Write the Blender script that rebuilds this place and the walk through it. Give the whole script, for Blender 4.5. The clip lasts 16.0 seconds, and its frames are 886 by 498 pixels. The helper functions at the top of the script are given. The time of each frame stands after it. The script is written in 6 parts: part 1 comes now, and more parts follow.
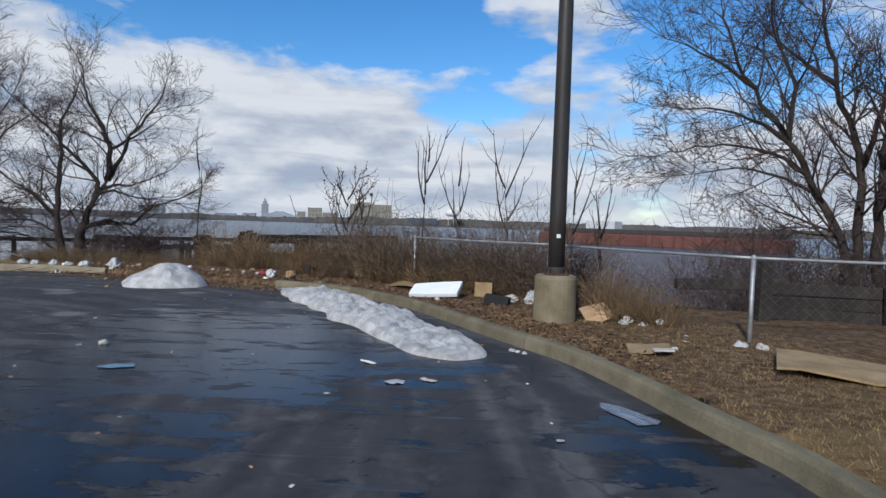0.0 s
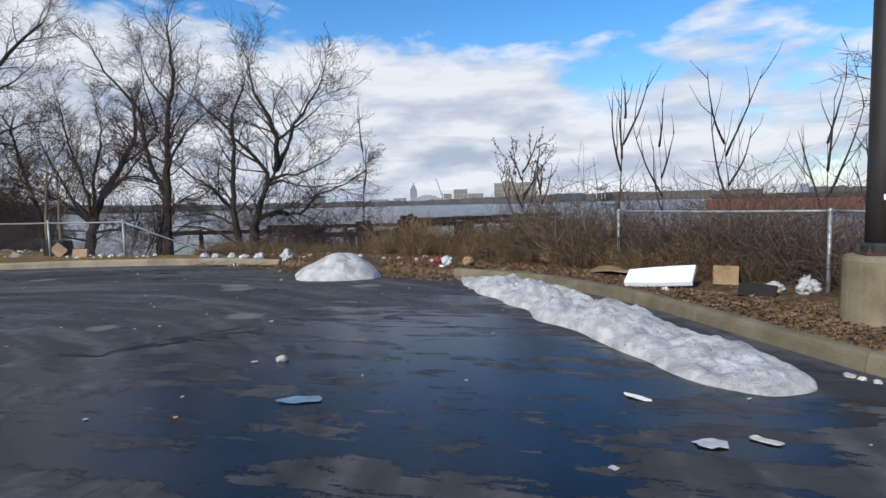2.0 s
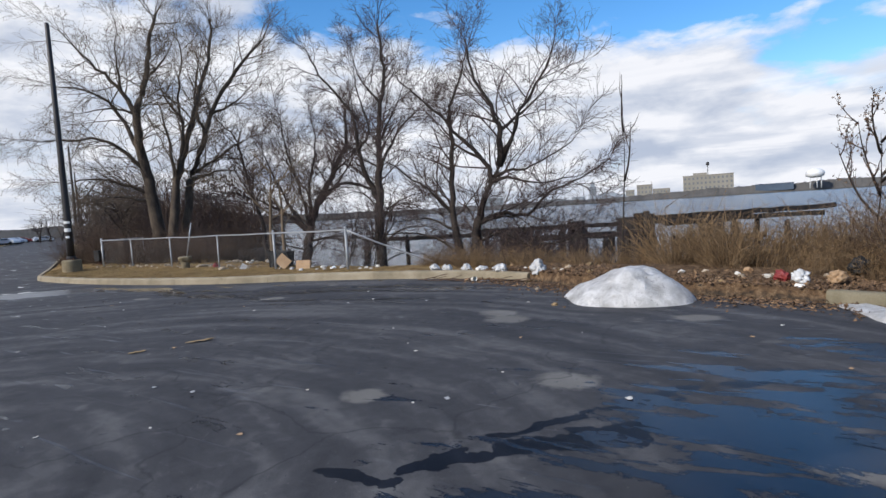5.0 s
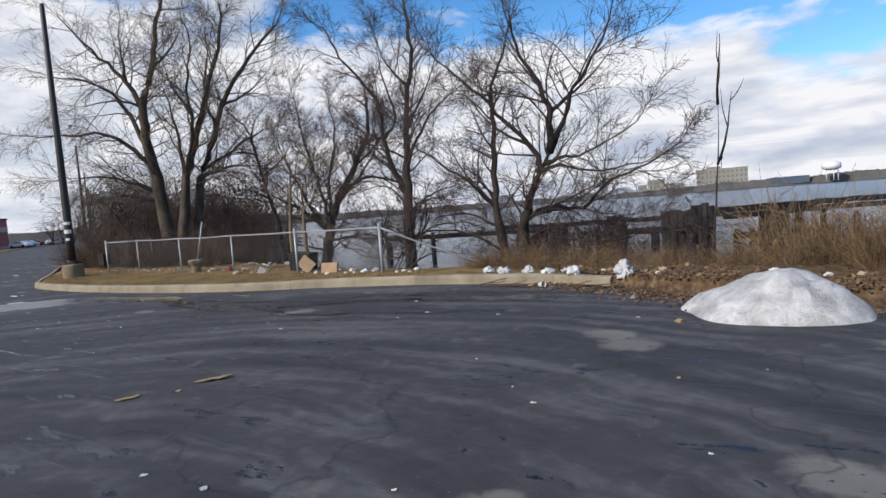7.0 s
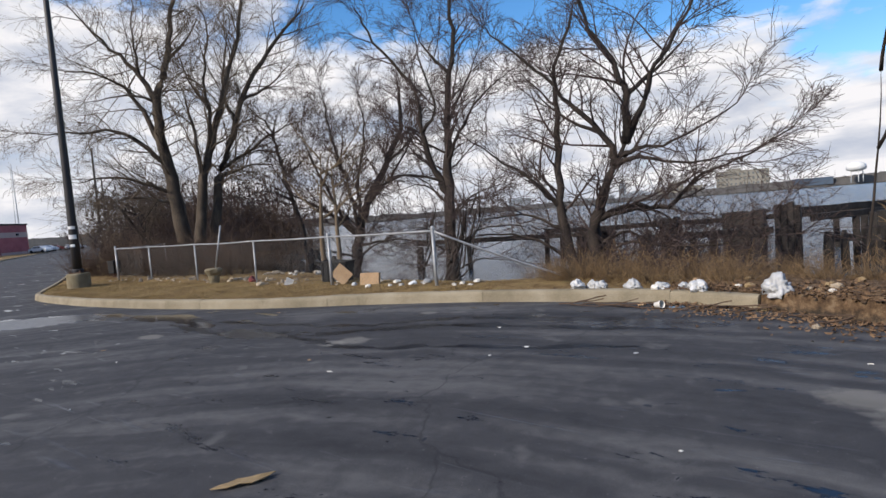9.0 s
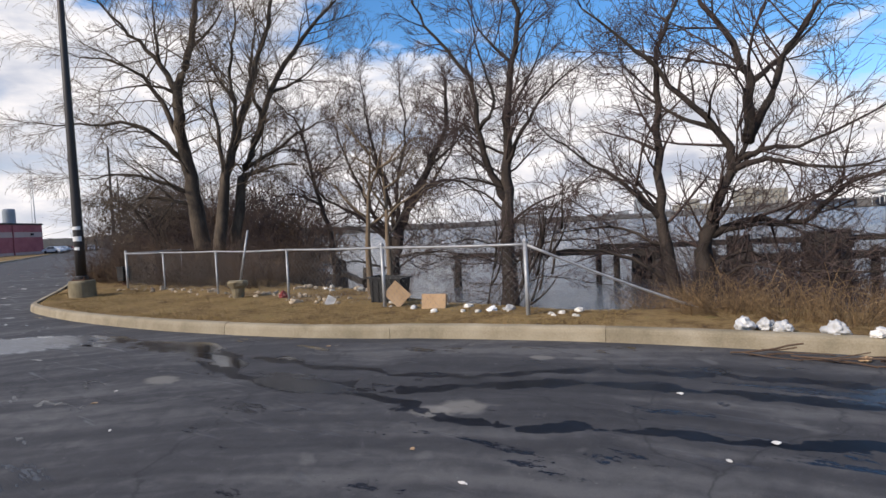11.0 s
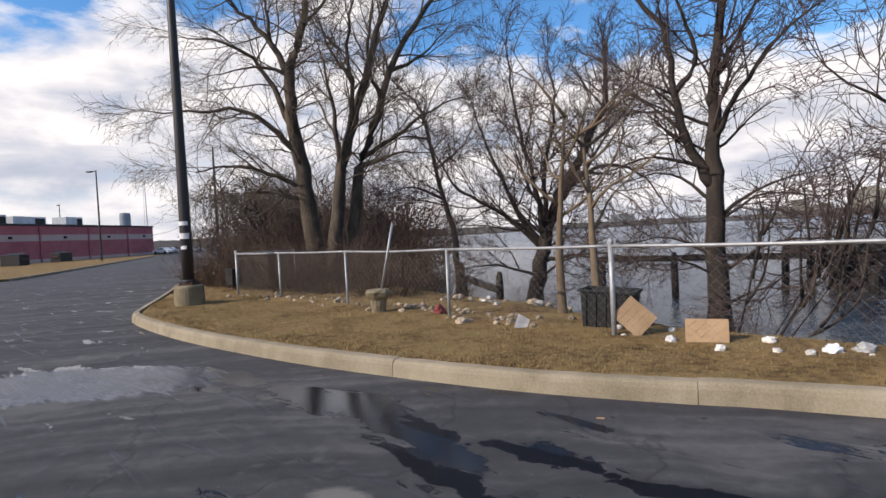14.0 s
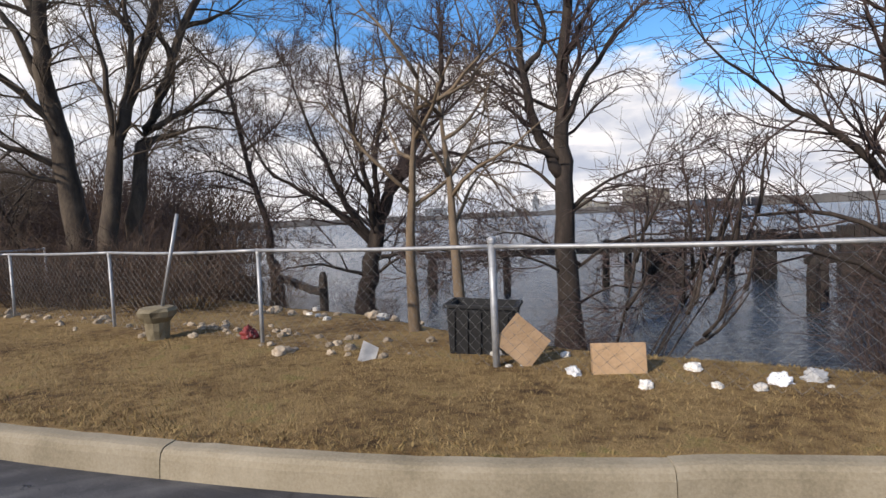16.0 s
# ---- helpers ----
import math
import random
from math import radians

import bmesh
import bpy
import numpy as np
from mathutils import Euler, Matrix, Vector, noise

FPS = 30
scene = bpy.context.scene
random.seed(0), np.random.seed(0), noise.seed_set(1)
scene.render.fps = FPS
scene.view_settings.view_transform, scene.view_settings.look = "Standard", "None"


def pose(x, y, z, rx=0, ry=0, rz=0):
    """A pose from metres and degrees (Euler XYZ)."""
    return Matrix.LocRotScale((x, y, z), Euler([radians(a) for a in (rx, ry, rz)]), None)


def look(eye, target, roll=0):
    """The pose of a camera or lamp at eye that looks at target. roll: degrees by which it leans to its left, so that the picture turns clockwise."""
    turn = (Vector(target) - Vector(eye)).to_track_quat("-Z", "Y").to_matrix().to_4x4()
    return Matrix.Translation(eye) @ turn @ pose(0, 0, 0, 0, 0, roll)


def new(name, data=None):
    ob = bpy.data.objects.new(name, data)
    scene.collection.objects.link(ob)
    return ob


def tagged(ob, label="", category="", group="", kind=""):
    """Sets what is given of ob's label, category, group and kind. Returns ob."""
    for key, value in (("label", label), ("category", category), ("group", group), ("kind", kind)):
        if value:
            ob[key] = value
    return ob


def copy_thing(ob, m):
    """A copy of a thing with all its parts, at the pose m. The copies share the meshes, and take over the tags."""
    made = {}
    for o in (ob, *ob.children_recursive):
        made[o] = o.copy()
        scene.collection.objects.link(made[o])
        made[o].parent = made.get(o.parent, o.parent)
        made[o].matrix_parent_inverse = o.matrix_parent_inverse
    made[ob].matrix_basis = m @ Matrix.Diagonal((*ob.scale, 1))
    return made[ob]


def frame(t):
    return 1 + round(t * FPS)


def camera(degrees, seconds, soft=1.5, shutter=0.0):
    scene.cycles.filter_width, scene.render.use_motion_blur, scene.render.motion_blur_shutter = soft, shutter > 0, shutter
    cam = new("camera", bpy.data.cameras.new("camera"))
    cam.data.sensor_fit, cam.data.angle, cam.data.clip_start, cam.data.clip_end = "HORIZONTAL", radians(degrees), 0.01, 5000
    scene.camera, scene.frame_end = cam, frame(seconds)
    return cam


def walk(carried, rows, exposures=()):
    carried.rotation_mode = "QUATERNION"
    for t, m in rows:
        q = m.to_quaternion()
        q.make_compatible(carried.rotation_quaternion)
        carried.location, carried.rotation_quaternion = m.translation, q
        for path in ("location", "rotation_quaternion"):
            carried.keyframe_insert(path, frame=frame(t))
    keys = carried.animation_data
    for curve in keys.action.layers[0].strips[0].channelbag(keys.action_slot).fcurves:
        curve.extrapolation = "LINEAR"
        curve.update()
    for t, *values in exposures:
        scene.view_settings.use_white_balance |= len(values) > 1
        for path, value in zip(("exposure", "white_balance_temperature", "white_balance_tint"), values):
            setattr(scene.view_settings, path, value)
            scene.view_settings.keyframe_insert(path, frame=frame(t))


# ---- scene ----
cam = camera(74.9, 16.0)
EXPOSURES = [(0, -0.40, 5950, 10), (2, -0.18, 6050, 11), (4, -0.06, 6150, 12), (8, -0.07, 6400, 13), (11, 0.04, 6650, 15), (14.5, 0.07, 6750, 16), (16, 0.08, 6650, 15)]
PATH = [
    (0, (6.294, -2.923, 1.657), (6.24, -0.926, 1.572), 1.8),
    (0.5, (6.097, -2.442, 1.615), (6.016, -0.447, 1.499), 1.9),
    (1, (5.879, -1.865, 1.577), (5.691, 0.121, 1.436), 0.8),
    (1.5, (5.444, -1.359, 1.585), (5.056, 0.596, 1.42), -0.6),
    (2, (5.04, -0.899, 1.586), (4.493, 1.018, 1.425), -1.4),
    (2.5, (4.554, -0.424, 1.596), (3.902, 1.461, 1.437), -2.1),
    (3, (4.101, -0.013, 1.58), (3.403, 1.855, 1.43), -2.4),
    (3.5, (3.604, 0.388, 1.609), (2.859, 2.238, 1.462), -2.7),
    (4, (3.049, 0.779, 1.586), (2.262, 2.613, 1.449), -2.9),
    (4.5, (2.421, 1.137, 1.588), (1.479, 2.896, 1.454), -3.7),
    (5, (1.869, 1.493, 1.588), (0.773, 3.161, 1.456), -3.6),
    (5.2, (1.631, 1.653, 1.561), (0.522, 3.311, 1.424), -3.7),
    (7.3, (-0.402, 3.01, 1.541), (-1.536, 4.652, 1.408), -4.6),
    (7.5, (-0.628, 3.15, 1.556), (-1.774, 4.784, 1.428), -4.7),
    (8, (-1.126, 3.451, 1.562), (-2.294, 5.07, 1.441), -5.0),
    (8.2, (-1.335, 3.595, 1.539), (-2.505, 5.212, 1.417), -5.1),
    (10.3, (-3.735, 5.067, 1.558), (-4.904, 6.685, 1.447), -3.2),
    (10.5, (-3.975, 5.187, 1.604), (-5.151, 6.801, 1.497), -3.3),
    (11, (-4.691, 5.452, 1.573), (-5.89, 7.052, 1.494), -3.0),
    (11.5, (-5.332, 5.703, 1.574), (-6.612, 7.238, 1.499), -3.3),
    (12, (-5.986, 5.936, 1.55), (-7.33, 7.415, 1.48), -2.6),
    (12.5, (-6.621, 6.24, 1.536), (-7.995, 7.692, 1.465), -3.0),
    (13, (-7.222, 6.454, 1.515), (-8.619, 7.883, 1.452), -2.8),
    (13.5, (-7.846, 6.705, 1.483), (-9.257, 8.121, 1.425), -3.2),
    (14, (-8.44, 6.861, 1.496), (-9.853, 8.276, 1.442), -3.0),
    (14.5, (-8.99, 7.146, 1.503), (-10.403, 8.559, 1.444), -3.4),
    (15, (-9.447, 7.508, 1.477), (-10.837, 8.945, 1.419), -3.5),
    (15.5, (-9.77, 8.006, 1.492), (-11.011, 9.572, 1.406), -4.2),
    (16, (-10.014, 8.489, 1.513), (-10.922, 10.268, 1.405), -2.7),
]
walk(cam, [(t, look(eye, target, roll)) for t, eye, target, roll in PATH], EXPOSURES)

# ---- light ----
SUN_TO = Vector((-0.30, -0.80, 0.56)).normalized()
sun = new("sun", bpy.data.lights.new("sun", "SUN"))
sun.data.energy, sun.data.angle, sun.data.color = 4.4, radians(0.6), (1.0, 0.93, 0.82)
sun.matrix_world = look((0, 0, 40), Vector((0, 0, 40)) - SUN_TO)


def link(tree, a, b):
    tree.links.new(a, b)


def node(tree, kind, **values):
    n = tree.nodes.new(kind)
    for key, value in values.items():
        n.inputs[key].default_value = value
    return n


def maths(tree, op, a, b=None, c=None, clamp=False):
    n = tree.nodes.new("ShaderNodeMath")
    n.operation, n.use_clamp = op, clamp
    for i, v in enumerate((a, b, c)):
        if v is None:
            continue
        if isinstance(v, (int, float)):
            n.inputs[i].default_value = v
        else:
            tree.links.new(v, n.inputs[i])
    return n.outputs[0]


def ramp(tree, fac, stops):
    n = tree.nodes.new("ShaderNodeValToRGB")
    els = n.color_ramp.elements
    while len(els) < len(stops):
        els.new(0.5)
    for el, (pos, col) in zip(els, stops):
        el.position = pos
        el.color = (*col, 1) if len(col) == 3 else col
    tree.links.new(fac, n.inputs[0])
    return n.outputs[0]


def grey(v):
    return (v, v, v)


def blend(tree, fac, a, b, kind="MIX"):
    n = tree.nodes.new("ShaderNodeMix")
    n.data_type, n.blend_type = "RGBA", kind
    for sock, v in ((n.inputs[0], fac), (n.inputs[6], a), (n.inputs[7], b)):
        if isinstance(v, (int, float)):
            sock.default_value = v
        elif isinstance(v, tuple):
            sock.default_value = (*v, 1)
        else:
            tree.links.new(v, sock)
    return n.outputs[2]


def noise_tex(tree, vec, scale, detail=4.0, rough=0.55, distortion=0.0):
    n = node(tree, "ShaderNodeTexNoise", Scale=scale, Detail=detail, Roughness=rough, Distortion=distortion)
    if vec is not None:
        tree.links.new(vec, n.inputs["Vector"])
    return n.outputs[0]


def build_world():
    world = bpy.data.worlds.new("sky")
    scene.world = world
    world.use_nodes = True
    t = world.node_tree
    t.nodes.clear()
    sky = t.nodes.new("ShaderNodeTexSky")
    sky.sky_type, sky.sun_disc = "NISHITA", False
    sky.sun_elevation = math.asin(SUN_TO.z)
    sky.sun_rotation = math.atan2(SUN_TO.x, SUN_TO.y)
    sky.air_density, sky.dust_density, sky.ozone_density = 1.0, 0.3, 3.0
    co = t.nodes.new("ShaderNodeTexCoord").outputs["Generated"]
    sep = t.nodes.new("ShaderNodeSeparateXYZ")
    link(t, co, sep.inputs[0])
    z = maths(t, "MAXIMUM", sep.outputs[2], 0.0)

    def mass(lift):
        mp = t.nodes.new("ShaderNodeMapping")
        link(t, co, mp.inputs[0])
        mp.inputs["Location"].default_value = (0.35, 1.9, lift)
        mp.inputs["Scale"].default_value = (1.0, 1.0, 2.6)
        big = noise_tex(t, mp.outputs[0], 2.3, 3, 0.5, 0.1)
        fine = noise_tex(t, mp.outputs[0], 6.5, 8, 0.55, 0.15)
        return maths(t, "ADD", maths(t, "MULTIPLY", big, 0.55), maths(t, "MULTIPLY", fine, 0.45))

    # thick bank low down, standing higher towards the west, broken puffs above
    rise = maths(t, "ADD", z, maths(t, "MULTIPLY", sep.outputs[0], 0.11), clamp=True)
    cover = ramp(t, rise, [(0.0, grey(0.30)), (0.16, grey(0.275)), (0.20, grey(0.215)), (0.235, grey(0.14)), (0.27, grey(0.085)), (0.36, grey(0.082)), (0.6, grey(0.10)), (1.0, grey(0.115))])
    here, above = mass(0.0), mass(0.075)
    dens = maths(t, "SUBTRACT", maths(t, "ADD", here, cover), 0.135)
    cloud = ramp(t, dens, [(0.475, grey(0.0)), (0.535, grey(0.8)), (0.60, grey(1.0))])
    # sunlit tops, shaded bellies
    lit = maths(t, "ADD", 0.5, maths(t, "MULTIPLY", maths(t, "SUBTRACT", here, above), 3.2), clamp=True)
    shade = ramp(t, lit, [(0.18, (3.5, 3.9, 4.6)), (0.46, (5.2, 5.4, 5.7)), (0.66, (6.5, 6.5, 6.5))])
    # flat grey layers low over the river
    beds = t.nodes.new("ShaderNodeMapping")
    link(t, co, beds.inputs[0])
    beds.inputs["Scale"].default_value = (1.0, 1.0, 11.0)
    layer = ramp(t, noise_tex(t, beds.outputs[0], 3.0, 5, 0.55, 0.3), [(0.50, grey(0.0)), (0.62, grey(0.55))])
    low = ramp(t, z, [(0.02, grey(0.6)), (0.06, grey(1.0)), (0.15, grey(0.9)), (0.22, grey(0.0))])
    shade = blend(t, maths(t, "MULTIPLY", layer, low), shade, (3.3, 3.75, 4.5))
    hsv = node(t, "ShaderNodeHueSaturation", Saturation=1.28, Value=1.22)
    link(t, sky.outputs[0], hsv.inputs["Color"])
    mixed = blend(t, cloud, hsv.outputs[0], shade)
    bg = node(t, "ShaderNodeBackground", Strength=0.15)
    link(t, mixed, bg.inputs[0])
    out = t.nodes.new("ShaderNodeOutputWorld")
    link(t, bg.outputs[0], out.inputs[0])


build_world()


# ---- materials ----
def material(name, stops, scale=3.0, rough=(0.8, 0.95), fine=40.0, bump=0.3, metal=0.0, spec=0.4, stretch=(1, 1, 1), fine_mix=0.35, random_tint=0.0, space="Object", dist=0.01, islands=False):
    m = bpy.data.materials.new(name)
    m.use_nodes = True
    t = m.node_tree
    b = t.nodes["Principled BSDF"]
    mp = t.nodes.new("ShaderNodeMapping")
    link(t, t.nodes.new("ShaderNodeTexCoord").outputs[space], mp.inputs[0])
    mp.inputs["Scale"].default_value = stretch
    a = noise_tex(t, mp.outputs[0], scale, 5, 0.6, 0.3)
    f = noise_tex(t, mp.outputs[0], fine, 4, 0.65)
    mixv = maths(t, "ADD", maths(t, "MULTIPLY", a, 1 - fine_mix), maths(t, "MULTIPLY", f, fine_mix))
    n = len(stops)
    col = ramp(t, mixv, [(0.32 + 0.36 * i / max(1, n - 1), c) for i, c in enumerate(stops)])
    if random_tint:
        if islands:
            rnd = t.nodes.new("ShaderNodeNewGeometry").outputs["Random Per Island"]
        else:
            rnd = t.nodes.new("ShaderNodeObjectInfo").outputs["Random"]
        tint = ramp(t, rnd, [(0.0, grey(1 - random_tint)), (1.0, grey(1 + random_tint * 0.6))])
        col = blend(t, 1.0, col, tint, "MULTIPLY")
    link(t, col, b.inputs["Base Color"])
    link(t, ramp(t, f, [(0.3, grey(rough[0])), (0.7, grey(rough[1]))]), b.inputs["Roughness"])
    b.inputs["Metallic"].default_value = metal
    b.inputs["Specular IOR Level"].default_value = spec
    if bump:
        bp = node(t, "ShaderNodeBump", Strength=bump, Distance=dist)
        link(t, mixv, bp.inputs["Height"])
        link(t, bp.outputs[0], b.inputs["Normal"])
    return m


def ellipse_mask(t, co, cx, cy, rx, ry, turn):
    """1 in the middle of a turned ellipse on the ground, falling to 0 past its rim."""
    mp = t.nodes.new("ShaderNodeMapping")
    mp.vector_type = "TEXTURE"
    link(t, co, mp.inputs[0])
    mp.inputs["Location"].default_value = (cx, cy, 0)
    mp.inputs["Rotation"].default_value = (0, 0, radians(turn))
    mp.inputs["Scale"].default_value = (rx, ry, 1000)
    ln = t.nodes.new("ShaderNodeVectorMath")
    ln.operation = "LENGTH"
    link(t, mp.outputs[0], ln.inputs[0])
    return maths(t, "SUBTRACT", 1.0, ln.outputs["Value"], clamp=True)


def asphalt_material():
    m = bpy.data.materials.new("asphalt")
    m.use_nodes = True
    t = m.node_tree
    b = t.nodes["Principled BSDF"]
    co = t.nodes.new("ShaderNodeTexCoord").outputs["Object"]
    grain = noise_tex(t, co, 130, 3, 0.7)
    mid = noise_tex(t, co, 5.0, 6, 0.62, 0.4)
    wide = noise_tex(t, co, 0.55, 4, 0.55, 0.5)
    # tyre-swept arcs round the turning place
    sweep = t.nodes.new("ShaderNodeMapping")
    sweep.vector_type = "TEXTURE"
    link(t, co, sweep.inputs[0])
    sweep.inputs["Location"].default_value = (-3.5, 1.0, 0)
    ln = t.nodes.new("ShaderNodeVectorMath")
    ln.operation = "LENGTH"
    link(t, sweep.outputs[0], ln.inputs[0])
    ring = maths(t, "ADD", maths(t, "MULTIPLY", ln.outputs["Value"], 2.6), maths(t, "MULTIPLY", wide, 2.0))
    axes = t.nodes.new("ShaderNodeSeparateXYZ")
    link(t, sweep.outputs[0], axes.inputs[0])
    turned = maths(t, "ARCTAN2", axes.outputs[0], axes.outputs[1])
    rings = noise_tex(t, None, 1.0, 3, 0.55)
    cmb = t.nodes.new("ShaderNodeCombineXYZ")
    link(t, ring, cmb.inputs[0])
    link(t, maths(t, "MULTIPLY", turned, 1.5), cmb.inputs[1])
    link(t, cmb.outputs[0], rings.node.inputs["Vector"])
    tone = maths(t, "ADD", maths(t, "MULTIPLY", mid, 0.24), maths(t, "ADD", maths(t, "MULTIPLY", rings, 0.54), maths(t, "MULTIPLY", wide, 0.22)))
    dry = ramp(t, tone, [(0.37, (0.024, 0.024, 0.026)), (0.5, (0.047, 0.046, 0.048)), (0.61, (0.098, 0.095, 0.093))])
    dry = blend(t, 1.0, dry, ramp(t, grain, [(0.3, grey(0.62)), (0.7, grey(1.35))]), "MULTIPLY")
    specks = ramp(t, noise_tex(t, co, 34, 2, 0.5), [(0.70, grey(0.0)), (0.75, grey(1.0))])
    dry = blend(t, maths(t, "MULTIPLY", specks, 0.5), dry, (0.22, 0.21, 0.19))
    # pale scuffed spots
    scuff = ramp(t, noise_tex(t, co, 1.7, 3, 0.5, 0.2), [(0.66, grey(0.0)), (0.72, grey(1.0))])
    dry = blend(t, maths(t, "MULTIPLY", scuff, 0.35), dry, (0.17, 0.165, 0.155))
    for e in STAINS:
        spot = ramp(t, maths(t, "ADD", ellipse_mask(t, co, *e), maths(t, "MULTIPLY", maths(t, "SUBTRACT", mid, 0.5), 0.9)), [(0.15, grey(0.0)), (0.45, grey(0.5))])
        dry = blend(t, spot, dry, (0.24, 0.225, 0.195))
    # meltwater
    pools = None
    for e in POOLS:
        k = maths(t, "MULTIPLY", ramp(t, ellipse_mask(t, co, *e[:5]), [(0.0, grey(0.0)), (0.45, grey(1.0))]), e[5] * 0.62)
        pools = k if pools is None else maths(t, "MAXIMUM", pools, k)
    st = t.nodes.new("ShaderNodeMapping")
    link(t, co, st.inputs[0])
    st.inputs["Rotation"].default_value = (0, 0, radians(-14))
    st.inputs["Scale"].default_value = (0.55, 1.7, 1.0)
    rag = noise_tex(t, st.outputs[0], 1.6, 10, 0.68, 0.35)
    wet_raw = maths(t, "ADD", pools, maths(t, "MULTIPLY", maths(t, "SUBTRACT", rag, 0.5), 3.6))
    wet_raw = maths(t, "ADD", wet_raw, maths(t, "MULTIPLY", maths(t, "SUBTRACT", maths(t, "ADD", noise_tex(t, co, 22, 4, 0.7), grain), 1.0), 0.45))
    # thin rivulets that wind across the lane
    bend = t.nodes.new("ShaderNodeTexNoise")
    bend.inputs["Scale"].default_value = 1.6
    bend.inputs["Detail"].default_value = 6
    link(t, co, bend.inputs["Vector"])
    shift = t.nodes.new("ShaderNodeVectorMath")
    shift.operation = "MULTIPLY_ADD"
    link(t, bend.outputs["Color"], shift.inputs[0])
    shift.inputs[1].default_value = (0.7, 0.7, 0.0)
    shift.inputs[2].default_value = (-0.35, -0.35, 0.0)
    bent = t.nodes.new("ShaderNodeVectorMath")
    bent.operation = "ADD"
    link(t, co, bent.inputs[0])
    link(t, shift.outputs[0], bent.inputs[1])
    runs = None
    for line, half in RIVULETS:
        for (ax, ay), (bx, by) in zip(line, line[1:]):
            k = ellipse_mask(t, bent.outputs[0], (ax + bx) / 2, (ay + by) / 2, math.hypot(bx - ax, by - ay) * 0.72, half, math.degrees(math.atan2(by - ay, bx - ax)))
            runs = k if runs is None else maths(t, "MAXIMUM", runs, k)
    wet = ramp(t, wet_raw, [(0.44, grey(0.0)), (0.50, grey(1.0))])
    trickle = maths(t, "ADD", maths(t, "MULTIPLY", runs, 1.4), maths(t, "MULTIPLY", maths(t, "SUBTRACT", mid, 0.5), 2.2))
    damp = ramp(t, maths(t, "MAXIMUM", wet_raw, trickle), [(0.40, grey(0.0)), (0.43, grey(1.0))])
    col = blend(t, damp, dry, blend(t, 1.0, dry, (0.13, 0.145, 0.20), "MULTIPLY"))
    # refrozen puddle by the mouth of the road
    grainy = t.nodes.new("ShaderNodeMapping")
    link(t, co, grainy.inputs[0])
    grainy.inputs["Rotation"].default_value = (0, 0, radians(-45))
    grainy.inputs["Scale"].default_value = (0.5, 5.0, 1.0)
    streak = noise_tex(t, grainy.outputs[0], 1.3, 3, 0.5, 0.9)
    frozen = ramp(t, maths(t, "ADD", ellipse_mask(t, co, -16.1, 8.5, 2.1, 0.95, 40), maths(t, "MULTIPLY", maths(t, "SUBTRACT", streak, 0.5), 0.8)), [(0.10, grey(0.0)), (0.22, grey(1.0))])
    veins = ramp(t, streak, [(0.42, grey(0.02)), (0.445, grey(0.6)), (0.47, grey(0.05)), (0.53, grey(0.05)), (0.555, grey(0.6)), (0.58, grey(0.03))])
    col = blend(t, maths(t, "MULTIPLY", frozen, maths(t, "MULTIPLY", veins, 0.7)), col, (0.17, 0.19, 0.225))
    # cracks
    vor = node(t, "ShaderNodeTexVoronoi", Scale=0.33)
    vor.feature = "DISTANCE_TO_EDGE"
    warp = t.nodes.new("ShaderNodeVectorMath")
    warp.operation = "ADD"
    link(t, co, warp.inputs[0])
    wn = t.nodes.new("ShaderNodeTexNoise")
    wn.inputs["Scale"].default_value = 1.3
    wn.inputs["Detail"].default_value = 5
    link(t, co, wn.inputs["Vector"])
    link(t, wn.outputs["Color"], warp.inputs[1])
    link(t, warp.outputs[0], vor.inputs["Vector"])
    crack = ramp(t, vor.outputs["Distance"], [(0.0, grey(1.0)), (0.008, grey(0.0))])
    col = blend(t, maths(t, "MULTIPLY", crack, 0.55), col, (0.012, 0.012, 0.014))
    link(t, col, b.inputs["Base Color"])
    ro = maths(t, "SUBTRACT", 0.86, maths(t, "MULTIPLY", damp, 0.58))
    ro = maths(t, "SUBTRACT", ro, maths(t, "MULTIPLY", wet, 0.05))
    split = t.nodes.new("ShaderNodeSeparateXYZ")
    link(t, co, split.inputs[0])
    still = maths(t, "MULTIPLY", wet, ramp(t, maths(t, "MULTIPLY", split.outputs[0], -0.05), [(0.50, grey(0.0)), (0.57, grey(1.0))]))
    ro = maths(t, "SUBTRACT", ro, maths(t, "MULTIPLY", still, 0.17))
    ro = blend(t, frozen, ro, grey(0.28))
    link(t, ro, b.inputs["Roughness"])
    link(t, maths(t, "ADD", 0.38, maths(t, "MULTIPLY", maths(t, "SUBTRACT", damp, wet, clamp=True), -0.32)), b.inputs["Specular IOR Level"])
    hgt = maths(t, "ADD", maths(t, "MULTIPLY", grain, 0.4), maths(t, "MULTIPLY", mid, 0.6))
    bp = node(t, "ShaderNodeBump", Distance=0.012)
    link(t, maths(t, "SUBTRACT", 0.45, maths(t, "MULTIPLY", damp, 0.39)), bp.inputs["Strength"])
    link(t, hgt, bp.inputs["Height"])
    link(t, bp.outputs[0], b.inputs["Normal"])
    return m


